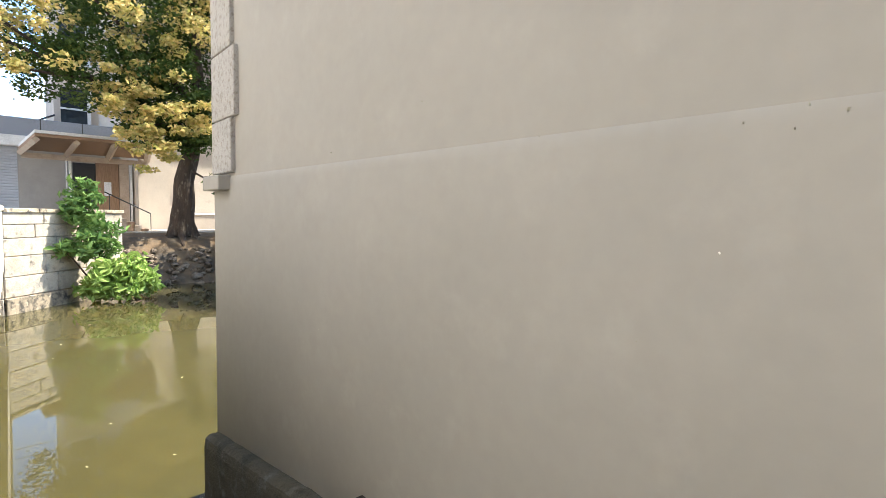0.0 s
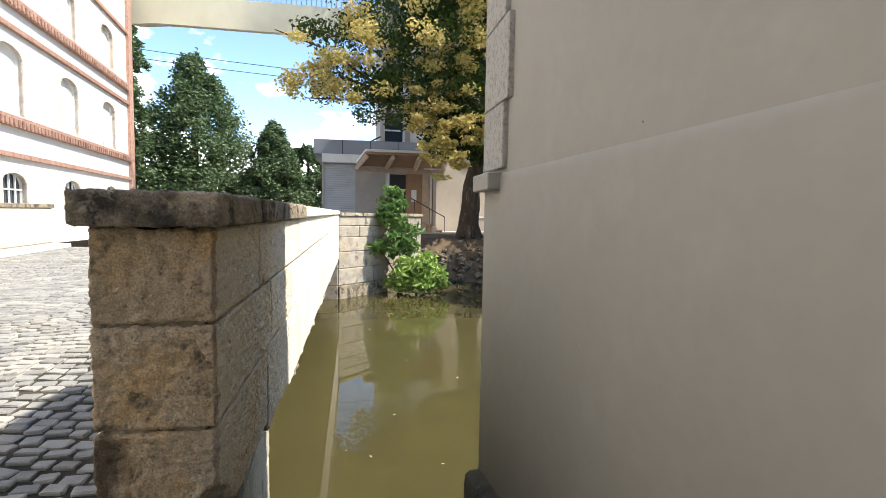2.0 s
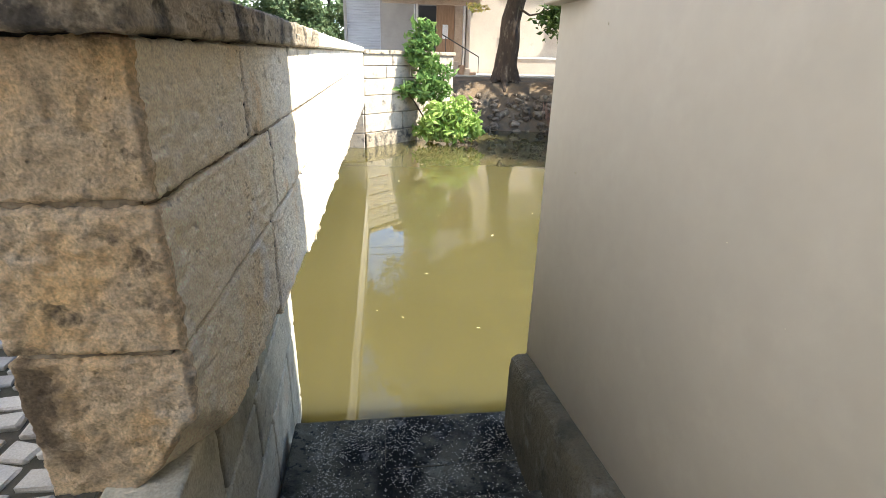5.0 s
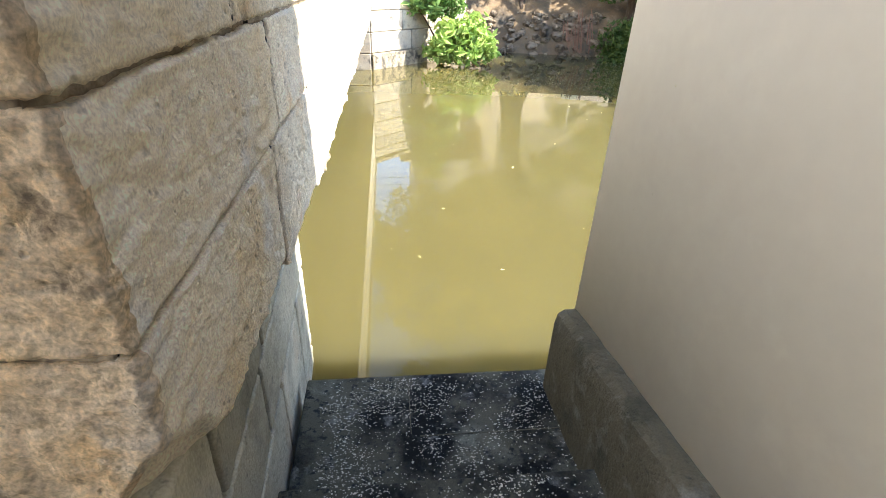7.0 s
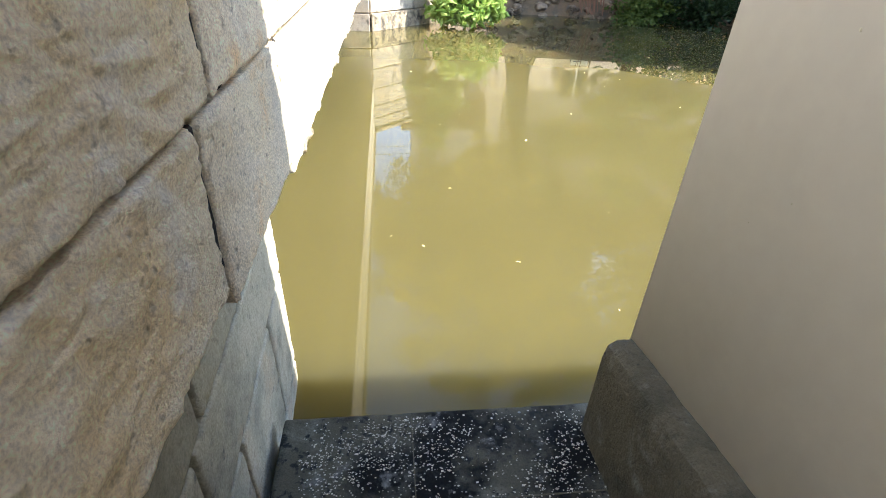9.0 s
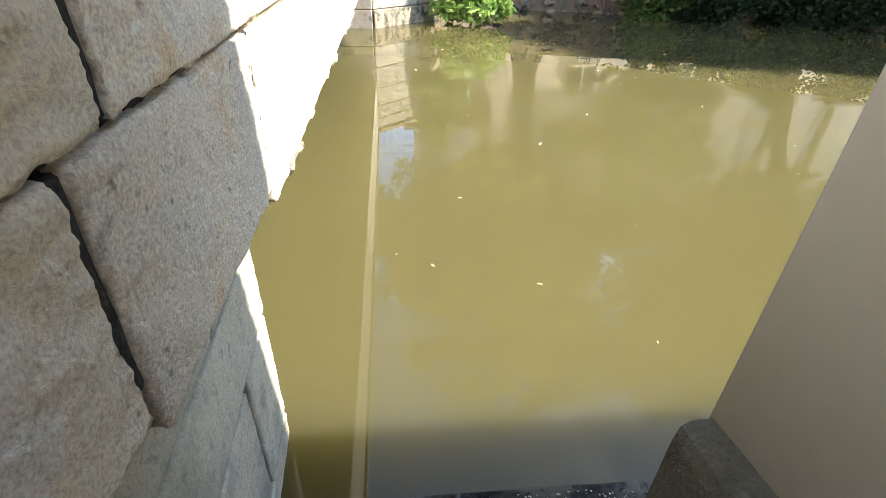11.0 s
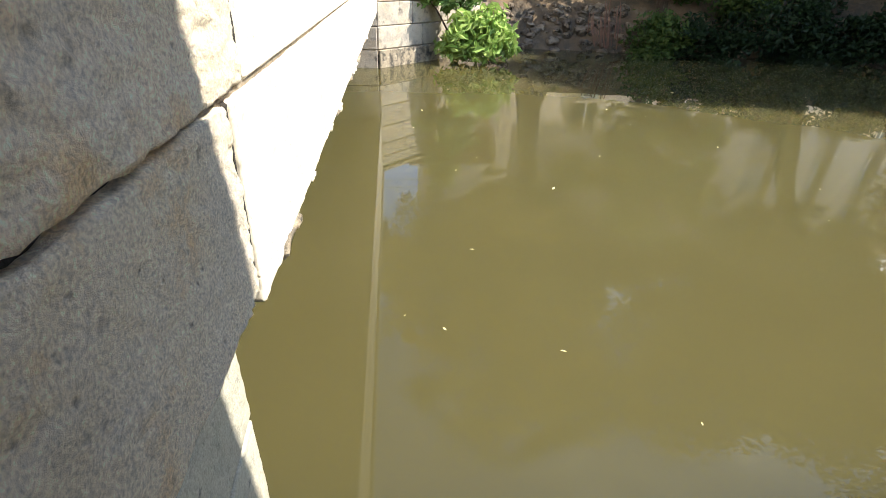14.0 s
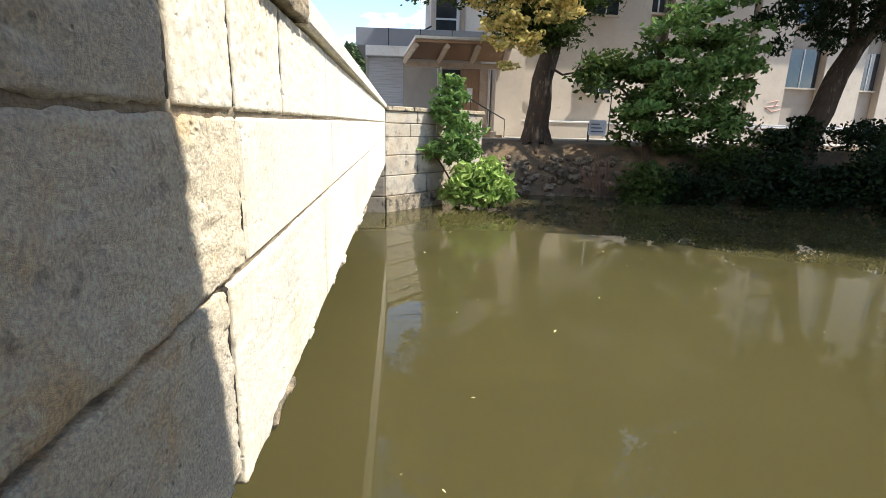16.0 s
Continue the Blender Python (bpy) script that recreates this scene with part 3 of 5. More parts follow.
# ---- the plastered building beside the steps ----
WX = lambda y: 1.437 + 0.03 * (1.5 - y)
H_B = 4.02
bm = bmesh.new()
pts = [(WX(1.508), 1.508), (9.0, 1.508), (9.0, -9.0), (WX(-9.0), -9.0)]
lo = [bm.verts.new((x, y, -2.3)) for x, y in pts]
hi = [bm.verts.new((x, y, H_B)) for x, y in pts]
bm.faces.new(hi[::-1])
bm.faces.new(lo)
for i in range(4):
    bm.faces.new((lo[i], hi[i], hi[(i + 1) % 4], lo[(i + 1) % 4]))
bmesh.ops.recalc_face_normals(bm, faces=bm.faces[:])
bld = part("wall_plastered_building", bm, PLASTER)
tagged(bld, "smooth beige-grey plastered wall of a riverside building", "wall", kind="structure")
bm = bmesh.new()
# plinth that stands a little proud of the wall above, with a soft shoulder
prof = [(0.0, -2.25), (-0.012, -2.25), (-0.012, 1.66), (-0.010, 1.685), (-0.005, 1.705), (0.0, 1.715)]
ring = []
for y in (1.512, 0.5, -0.5, -1.5, -3, -9.0):
    ring.append([bm.verts.new((WX(y) + dx, y, z + 0.004 * noise.noise((y * 3, z, 0)))) for dx, z in prof])
for r0, r1 in zip(ring, ring[1:]):
    for i in range(len(prof) - 1):
        bm.faces.new((r0[i], r0[i + 1], r1[i + 1], r1[i]))
bmesh.ops.recalc_face_normals(bm, faces=bm.faces[:])
part("plinth", bm, PLASTER, bld, smooth=True)
zq = 1.74
for i, (w, h) in enumerate(((0.45, 0.42), (0.53, 0.52), (0.45, 0.50), (0.53, 0.5), (0.45, 0.5))):
    bmq = rough_stone(0.05, w, h - 0.01, 120 + i, 0.003, 0.006, 11)
    part("quoin", bmq, QUOIN, bld, "rough-cast grey quoin", at=Matrix.Translation((WX(1.5 - w / 2) - 0.004, 1.53 - w / 2, zq)), smooth=True)
    zq += h
bm = box(-0.06, -0.20, 0, 0.06, 0.20, 0.115, 0.008)
part("ledge", bm, PLASTER, bld, "short projecting plaster ledge", at=(WX(1.4) - 0.03, 1.37, 1.605))
bm = box(-0.22, -9.2, 0, 7.7, 1.50, 0.16, 0.02)
part("eaves", bm, WHITE, bld, at=(1.40, 0, H_B))

# unseen wall, added to dim the light on faces towards -y
rear = part("wall_rear_blocker", box(-14, -13.0, -0.1, 1.7, -7.5, 9.5), PLASTER)
tagged(rear, "plain wall added out of view to block light from behind", "wall", kind="structure")

for k, (y, z, r, pale) in enumerate(((-2.331, 1.346, 0.006, 1), (-2.574, 1.681, 0.008, 0), (-2.503, 1.704, 0.005, 0), (-2.368, 1.679, 0.004, 0), (-2.116, 1.071, 0.003, 0), (-1.607, 0.736, 0.003, 1), (-1.742, 1.711, 0.004, 0), (-2.478, 1.652, 0.004, 0), (-1.116, 1.924, 0.005, 0), (-0.354, 1.767, 0.006, 0), (0.954, 1.487, 0.007, 0), (1.095, 0.842, 0.007, 0), (1.171, 0.325, 0.004, 0), (1.066, 0.439, 0.004, 0), (0.034, 0.888, 0.004, 0), (-0.218, 0.761, 0.003, 0))):
    part("chip_mark", rough_stone(0.006, r * 0.7, r * 1.2, 400 + k, 0.001, 0.001, 5), WHITE if pale else ABUT, bld, "small pale chip" if pale else "small dark chip", at=Matrix.Translation((WX(y) - 0.012, y, z)) @ pose(0, 0, 0, (k * 37) % 50 - 25, 0, 0))

# ---- steps down to the water ----
stairs = thing("stone_steps", "damp dark stone steps with pale chips leading to the river", "steps", (0, 0, 0))
treads = [(-1.0, 0.78, 1.65)]
for i in range(5):
    treads.append((-0.83 + 0.166 * i, 0.78 - 0.29 * (i + 1), 0.78 - 0.29 * i + 0.02))
for i, (z, y0, y1) in enumerate(treads):
    bmx = rough_stone(1.52, y1 - y0 + (0.25 if i else 0.0), 0.30 if i else 0.55, 140 + i, 0.004, 0.010, 13)
    yc = (y0 + y1) / 2 - (0.125 if i else 0)
    part("step", bmx, STEP, stairs, at=(0.66, yc, z - (0.30 if i else 0.55)), smooth=True)
bm = bmesh.new()
for x0, y0, x1, y1 in ((0.55, 1.18, 1.34, 1.187), (0.50, 1.20, 0.505, 1.62)):
    box(x0, y0, -1.004, x1, y1, -0.9965, bm=bm)
part("mortar_joint", bm, CONCRETE, stairs)
rc = random.Random(11)
cv, cf = [], []
for k in range(8500):
    x = rc.uniform(0.0, 1.34)
    y = rc.uniform(0.5, 1.62)
    if rc.random() > 0.22 + 0.78 * smooth01(-0.1, 0.4, noise.noise((x * 3.1, y * 3.1, 9)) + 0.35 * noise.noise((x * 11, y * 11, 2))):
        continue
    z = -0.997 if y > 0.79 else -0.827
    s = rc.uniform(0.0012, 0.0044) * (1.6 if rc.random() < 0.1 else 1)
    a = rc.uniform(0, 6.28)
    i0 = len(cv)
    for j in range(4):
        t = a + j * math.pi / 2
        cv.append((x + s * math.cos(t) * (1.5 if j % 2 else 1), y + s * math.sin(t), z))
    cv.append((x, y, z + s * 0.9))
    cf += [(i0 + j, i0 + (j + 1) % 4, i0 + 4) for j in range(4)]
chips = part("chip_scatter", from_arrays("chip_scatter", cv, cf, CHIP), None, stairs)
chips["kind"] = "stuff"

# sloping concrete kerb wall along the building
slab = thing("concrete_kerb_wall", "dark mossy concrete kerb wall along the plastered wall", "kerb wall", (0, 0, 0))
bm = bmesh.new()
prof = [(-0.115, -2.2), (-0.112, -0.10), (-0.098, -0.035), (-0.065, -0.004), (0.02, 0.0), (0.02, -2.2)]
ys = [1.50 - 0.035 * i for i in range(70)]
rings = []
for y in ys:
    zt = -0.425 + 0.115 * (1.5 - y)
    rr = []
    for dx, dz in prof:
        jx = 0.006 * noise.noise((y * 4, dz * 7, 2)) + 0.005 * noise.noise((y * 17, dz * 23, 7))
        jz = 0.007 * noise.noise((y * 5, dx * 9, 5)) + 0.006 * noise.noise((y * 19, dx * 30, 1))
        rr.append(bm.verts.new((WX(y) + dx + jx - 0.012, y, (zt + dz + jz) if dz > -1 else -2.2)))
    rings.append(rr)
for r0, r1 in zip(rings, rings[1:]):
    for i in range(len(prof)):
        j = (i + 1) % len(prof)
        bm.faces.new((r0[i], r0[j], r1[j], r1[i]))
bm.faces.new(rings[0])
bm.faces.new(rings[-1][::-1])
bmesh.ops.recalc_face_normals(bm, faces=bm.faces[:])
part("kerb_body", bm, CONCRETE, slab, smooth=False)

# landing at the head of the steps
bm = box(-0.43, -9, -0.12, 1.75, -0.68, -0.03)
landing = part("pavement_landing", bm, JOINT)
tagged(landing, "earth bed of the paved landing above the steps", "pavement", kind="structure")

# ---- far abutment and wing wall ----
wing = thing("wall_far_wing", "sandstone block wing wall of the far bridge abutment", "wall", kind="structure")
bm = bmesh.new()
poly = [(-10.9, 15.25), (-0.05, 15.25), (3.1, 18.30), (2.7, 18.70), (-0.3, 15.9), (-10.9, 15.9)]
lo = [bm.verts.new((x, y, -2.3)) for x, y in poly]
hi = [bm.verts.new((x, y, 0.10 if i in (0, 5) else 1.30)) for i, (x, y) in enumerate(poly)]
bm.faces.new(hi)
bm.faces.new(lo[::-1])
for i in range(6):
    bm.faces.new((lo[i], lo[(i + 1) % 6], hi[(i + 1) % 6], hi[i]))
bmesh.ops.recalc_face_normals(bm, faces=bm.faces[:])
part("core", bm, CORE, wing)
A, B = Vector((0.0, 15.02, 0)), Vector((3.2, 18.16, 0))
L2 = (B - A).length
wa = math.degrees(math.atan2(B.y - A.y, B.x - A.x))
wn_ = Vector((B.y - A.y, -(B.x - A.x), 0)).normalized()
for k, (z0, z1, nb, proud) in enumerate(((-2.2, -1.02, 2, 0.05), (-1.02, -0.45, 3, 0.0), (-0.45, 0.12, 3, 0.0), (0.12, 0.62, 3, 0.0), (0.62, 1.0, 4, 0.0), (1.0, 1.33, 4, 0.0))):
    cuts = [0] + sorted(L2 * (i + (0.15 if k % 2 else -0.12)) / nb for i in range(1, nb)) + [L2]
    for a, b in zip(cuts, cuts[1:]):
        p = A.lerp(B, (a + b) / 2 / L2) - wn_ * (0.2 - proud)
        part("stone_block", flat_stone(b - a - 0.014, 0.4, z1 - z0 - 0.014, 0.018), SAND_WING if k else SAND_DARK, wing, at=Matrix.Translation((p.x, p.y, z0)) @ pose(0, 0, 0, 0, 0, wa))
for a, b in ((0, 1.1), (1.1, 2.2), (2.2, 3.3), (3.3, L2 + 0.06)):
    p = A.lerp(B, (a + b) / 2 / L2) - wn_ * 0.2
    part("coping_stone", flat_stone(b - a - 0.012, 0.5, 0.12, 0.016), SAND_DARK, wing, at=Matrix.Translation((p.x, p.y, 1.33)) @ pose(0, 0, 0, 0, 0, wa))
for k, (z0, z1) in enumerate(((-2.2, -1.02), (-1.02, -0.45), (-0.45, -0.12))):
    for i in range(4):
        part("stone_block", flat_stone(1.18, 0.3, z1 - z0 - 0.014, 0.018), SAND_WING, wing, at=(-0.62 - 1.2 * i, 15.15, z0))

# ---- foliage helpers ----
def leaf_arrays(centres, size, rs, droop=0.3, narrow=0.55):
    """One small folded leaf of two faces at each centre."""
    n = len(centres)
    d = rs.normal(size=(n, 3))
    d[:, 2] = d[:, 2] * 0.5 - droop
    d /= np.linalg.norm(d, axis=1)[:, None]
    s = rs.normal(size=(n, 3))
    s -= (s * d).sum(1)[:, None] * d
    s /= np.linalg.norm(s, axis=1)[:, None]
    up = np.cross(d, s)
    L = size * rs.uniform(0.6, 1.35, n)[:, None]
    c = np.asarray(centres)
    v = np.stack([c - d * L / 2, c + s * L * narrow / 2 + up * L * 0.12, c + d * L / 2, c - s * L * narrow / 2 + up * L * 0.12], 1).reshape(-1, 3)
    i = np.arange(n)[:, None] * 4
    f = np.concatenate([i + np.array([[0, 1, 2]]), i + np.array([[0, 2, 3]])])
    return v, f


def clump_points(clumps, rs, shell=0.55):
    """Points in uneven clumps: (x, y, z, rx, ry, rz, count)."""
    out = []
    for x, y, z, rx, ry, rz, k in clumps:
        d = rs.normal(size=(k, 3))
        d /= np.linalg.norm(d, axis=1)[:, None]
        r = rs.uniform(shell ** 3, 1, k) ** (1 / 3)
        lump = 1 + 0.28 * np.sin(d[:, 0] * 5 + x) * np.cos(d[:, 1] * 6 + y) + 0.18 * np.sin(d[:, 2] * 9 + z)
        out.append(np.array([x, y, z]) + d * (r * lump)[:, None] * np.array([rx, ry, rz]))
    return np.concatenate(out)


def scatter_clumps(rs, centre, radii, number, size, count, flat=0.7, inner=0.35):
    """Small clumps spread through an uneven ellipsoid."""
    cl = []
    for _ in range(number):
        d = rs.normal(size=3)
        d /= np.linalg.norm(d)
        r = rs.uniform(inner ** 3, 1) ** (1 / 3)
        p = np.array(centre) + d * r * np.array(radii)
        s = size * rs.uniform(0.6, 1.35)
        cl.append((p[0], p[1], p[2], s, s, s * flat, int(count * rs.uniform(0.6, 1.3))))
    return cl


def limb(bm, pts, r0, r1, n=8):
    """A tapered, bent limb through the points."""
    pts = [Vector(p) for p in pts]
    fine = []
    for a, b in zip(pts, pts[1:]):
        for k in range(4):
            fine.append(a.lerp(b, k / 4))
    fine.append(pts[-1])
    rings = []
    for i, p in enumerate(fine):
        t = (fine[min(i + 1, len(fine) - 1)] - fine[max(i - 1, 0)]).normalized()
        q = t.to_track_quat("Z", "Y")
        k = i / (len(fine) - 1)
        r = r0 + (r1 - r0) * k
        w = Vector((noise.noise(p * 0.8), noise.noise(p * 0.8 + Vector((9, 0, 0))), 0)) * r * 0.5
        rings.append([bm.verts.new(p + w + q @ Vector((math.cos(a) * r * (1 + 0.16 * math.sin(3 * a + i * 0.4)), math.sin(a) * r, 0))) for a in (2 * math.pi * j / n for j in range(n))])
    for r_0, r_1 in zip(rings, rings[1:]):
        for j in range(n):
            bm.faces.new((r_0[j], r_0[(j + 1) % n], r_1[(j + 1) % n], r_1[j]))
    bm.faces.new(rings[-1])


def crown(name, centres, size, mat, rs, parent, label="", droop=0.3, narrow=0.55):
    v, f = leaf_arrays(centres, size, rs, droop, narrow)
    ob = part(name, from_arrays(name, v, f, mat), None, parent, label)
    return ob


# ---- the big yellowing tree on the far bank ----
rs = np.random.RandomState(3)
tree = thing("tree", "large yellowing tree with a thick bare trunk on the bank", "tree", (5.9, 21.2, 0.2))
bm = bmesh.new()
limb(bm, [(0.0, 0, -0.5), (0.0, 0, 0.2), (0.03, 0, 1.2), (0.1, 0, 2.6), (0.45, 0, 4.4), (0.8, 0.2, 6.5), (0.7, 0.3, 9.5), (0.9, 0.6, 14.0), (1.0, 1.0, 19.0)], 0.60, 0.06, 14)
for a in np.linspace(0, 2 * math.pi, 8)[:-1]:
    limb(bm, [(math.cos(a) * 0.25, math.sin(a) * 0.25, 0.75), (math.cos(a) * 0.5, math.sin(a) * 0.5, 0.18), (math.cos(a) * 0.95, math.sin(a) * 0.95, -0.25)], 0.26, 0.06, 6)
part("trunk", bm, BARK, tree, smooth=True)
for pts, r in (([(0.3, 0, 3.9), (-1.2, -0.6, 5.2), (-3.5, -1.0, 6.3), (-6.0, -1.2, 7.0)], 0.2), ([(0.7, 0, 5.8), (-0.8, 0.4, 7.6), (-2.9, 0.6, 9.6)], 0.19), ([(0.75, 0.2, 6.3), (2.2, 0.5, 7.8), (3.6, 0.5, 8.9)], 0.17), ([(0.2, -0.2, 3.1), (0.75, -0.5, 2.75), (1.25, -0.6, 2.85), (1.6, -0.6, 3.1)], 0.055), ([(1.2, -0.6, 2.85), (1.38, -0.6, 3.2), (1.42, -0.6, 3.75)], 0.03), ([(0.5, -0.1, 4.6), (-0.6, -1.2, 5.0), (-1.9, -2.0, 4.3)], 0.1), ([(-3.0, -1, 6.1), (-5.0, -1.6, 6.0), (-7.4, -1.8, 5.9)], 0.07), ([(-4.0, -1, 6.5), (-6.5, -1.4, 8.0), (-8.6, -1.6, 8.6)], 0.07)):
    b2 = bmesh.new()
    limb(b2, pts, r, r * 0.3, 7)
    part("limb", b2, BARK, tree, smooth=True)
green = scatter_clumps(rs, (-1.9, 0.6, 9.0), (6.2, 3.6, 4.2), 95, 0.95, 190) + scatter_clumps(rs, (-0.2, 0.4, 5.9), (2.9, 2.2, 1.6), 26, 0.75, 170)
green += scatter_clumps(rs, (0.6, 1.4, 15.4), (5.8, 3.8, 8.6), 230, 1.1, 150, inner=0.3)
yel = scatter_clumps(rs, (-3.2, -2.2, 8.6), (4.9, 1.7, 3.3), 44, 0.6, 120, flat=0.55, inner=0.2) + scatter_clumps(rs, (-1.9, -2.0, 5.5), (1.3, 0.8, 1.0), 10, 0.4, 90, inner=0.1) + [(-1.9, -2.1, 4.15, 0.75, 0.5, 0.3, 150), (-1.75, -2.1, 2.85, 0.42, 0.3, 0.16, 60), (-1.0, -2.0, 6.8, 0.6, 0.5, 0.4, 110)] + scatter_clumps(rs, (-6.6, -1.6, 6.6), (1.9, 1.2, 0.9), 22, 0.42, 60)
green += scatter_clumps(rs, (-2.4, -1.7, 6.4), (3.4, 0.9, 1.3), 26, 0.6, 150) + scatter_clumps(rs, (-0.7, -0.9, 4.7), (1.7, 1.0, 1.0), 18, 0.55, 150)
green += scatter_clumps(rs, (-0.4, -1.2, 5.0), (2.0, 0.9, 1.4), 26, 0.5, 110, flat=0.5)
crown("green_leaves", clump_points(green, rs, 0.3), 0.19, LEAF_GREEN, rs, tree, "green leaves")
yel += scatter_clumps(rs, (-1.3, -2.3, 5.6), (2.8, 0.8, 1.3), 22, 0.36, 80, flat=0.5, inner=0.1)
yel += scatter_clumps(rs, (0.0, -2.6, 12.5), (3.8, 1.2, 5.0), 36, 0.75, 130, inner=0.2)
yel += scatter_clumps(rs, (-1.35, -2.3, 3.9), (1.5, 0.6, 0.75), 22, 0.32, 62, flat=0.45, inner=0.1) + scatter_clumps(rs, (0.2, -2.2, 4.9), (0.9, 0.5, 0.6), 7, 0.32, 60, flat=0.45, inner=0.1)
crown("yellow_leaves", clump_points(yel, rs, 0.3), 0.19, LEAF_YELLOW, rs, tree, "yellow leaves")

# ---- bush on the wing wall ----
bush = thing("bush", "bright green leafy bush growing from the wing wall at the waterline", "bush", (2.1, 16.35, -1.5))
bm = bmesh.new()
for pts in ([(0.2, 0.3, 0.2), (0.1, -0.1, 1.2), (-0.1, -0.2, 2.4), (-0.2, -0.1, 3.4)], [(0.2, 0.3, 0.3), (0.6, -0.2, 1.0), (0.9, -0.5, 1.0)], [(0.2, 0.3, 0.3), (-0.5, -0.2, 1.4), (-0.8, -0.3, 1.7)], [(0.1, 0, 1.3), (0.5, -0.2, 2.1), (0.6, -0.1, 2.5)]):
    limb(bm, pts, 0.035, 0.012, 5)
part("stem", bm, BARK, bush)
# lit and shaded leaf colours: sunlight is painted into the lower clump
cl = [(0.55, -0.45, 0.42, 0.9, 0.55, 0.36, 380), (-0.05, -0.35, 0.5, 0.5, 0.45, 0.3, 170), (1.05, -0.5, 0.75, 0.7, 0.5, 0.42, 300), (0.45, -0.45, 1.05, 0.6, 0.45, 0.32, 220), (1.0, -0.4, 1.35, 0.42, 0.4, 0.26, 80), (1.4, -0.5, 0.4, 0.4, 0.35, 0.26, 80)]
cl += scatter_clumps(rs, (0.7, -0.6, 0.75), (1.0, 0.4, 0.62), 22, 0.2, 24, inner=0.4)
crown("lit_tone_leaves", clump_points(cl, rs, 0.3), 0.30, LEAF_SUNLIT, rs, bush, "bright green leaves with sunlight in their colour", droop=0.7, narrow=0.42)
cl = [(-0.5, -0.2, 1.72, 0.7, 0.45, 0.24, 190), (0.15, -0.2, 1.85, 0.55, 0.45, 0.4, 220), (-0.05, -0.1, 2.55, 0.42, 0.38, 0.42, 190), (-0.2, -0.1, 3.25, 0.5, 0.4, 0.34, 200), (0.45, -0.15, 2.35, 0.42, 0.36, 0.26, 70), (-0.9, -0.2, 1.78, 0.36, 0.3, 0.16, 46), (-0.3, -0.1, 3.75, 0.28, 0.25, 0.2, 40)]
cl += scatter_clumps(rs, (-0.05, -0.2, 2.4), (0.75, 0.4, 1.4), 20, 0.18, 20, inner=0.4)
crown("shade_tone_leaves", clump_points(cl, rs, 0.25), 0.28, LEAF_MID, rs, bush, droop=0.6, narrow=0.42)

# ---- dark undergrowth and trees along the far bank ----
ash = thing("tree", "green broadleaf tree leaning over the shaded river bank", "tree", (9.4, 18.9, -0.3))
bm = bmesh.new()
limb(bm, [(0.3, 0.5, -0.3), (0.2, 0.3, 1.5), (0.1, 0, 3.2), (0.3, 0, 5.5), (0.8, 1.2, 9.0), (0.8, 2.4, 14.0), (0.7, 2.8, 20.0)], 0.2, 0.04, 8)
limb(bm, [(0.2, 0.3, 1.5), (-1.2, -0.3, 2.6), (-2.4, -0.6, 3.2)], 0.06, 0.02, 6)
limb(bm, [(0.1, 0, 2.8), (1.6, -0.4, 4.2), (2.6, -0.8, 5.0)], 0.06, 0.02, 6)
part("trunk", bm, BARK, ash, smooth=True)
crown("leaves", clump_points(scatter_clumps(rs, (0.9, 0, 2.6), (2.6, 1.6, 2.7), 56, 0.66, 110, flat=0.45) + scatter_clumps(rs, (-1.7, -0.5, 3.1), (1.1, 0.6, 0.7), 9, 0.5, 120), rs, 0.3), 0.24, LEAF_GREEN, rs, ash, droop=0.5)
# paler leaf copies on the river side, sunlight put into their colour
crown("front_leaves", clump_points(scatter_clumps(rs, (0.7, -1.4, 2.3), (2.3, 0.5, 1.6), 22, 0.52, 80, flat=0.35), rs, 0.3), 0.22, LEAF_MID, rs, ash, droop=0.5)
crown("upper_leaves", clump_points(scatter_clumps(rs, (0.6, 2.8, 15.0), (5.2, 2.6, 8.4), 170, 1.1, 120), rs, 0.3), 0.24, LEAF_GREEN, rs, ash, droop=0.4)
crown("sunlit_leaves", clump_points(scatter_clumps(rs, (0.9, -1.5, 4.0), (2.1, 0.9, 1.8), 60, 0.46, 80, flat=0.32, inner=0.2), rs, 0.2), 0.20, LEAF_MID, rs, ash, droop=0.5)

locust = thing("tree", "dark leaning tree with feathery leaves on the shaded bank", "tree", (14.9, 18.2, -0.2))
bm = bmesh.new()
limb(bm, [(0, 0, -0.3), (0.3, 0, 1.5), (0.8, 0, 3.2), (1.9, 0, 5.0), (3.2, 0.4, 7.2), (3.6, 1.6, 12.0), (3.6, 2.8, 20.0)], 0.47, 0.08, 10)
limb(bm, [(1.2, 0, 4.0), (0.2, -0.8, 5.6), (-1.6, -1.4, 6.2)], 0.14, 0.04, 7)
limb(bm, [(2.2, 0, 5.6), (4.2, -0.6, 6.6), (6.0, -1.0, 6.8)], 0.14, 0.04, 7)
limb(bm, [(2.6, 0.1, 6.2), (2.4, -2.0, 8.2), (1.8, -4.4, 9.4)], 0.16, 0.04, 7)
part("trunk", bm, BARK, locust, smooth=True)
crown("upper_leaves", clump_points(scatter_clumps(rs, (3.4, 3.0, 15.0), (6.2, 2.8, 8.2), 200, 1.15, 120), rs, 0.3), 0.30, LEAF_SHADE, rs, locust, droop=0.5)
crown("leaves", clump_points(scatter_clumps(rs, (1.2, -0.8, 6.6), (4.6, 2.2, 2.2), 60, 0.75, 150), rs, 0.3) , 0.2, LEAF_SHADE, rs, locust, droop=0.7, narrow=0.4)
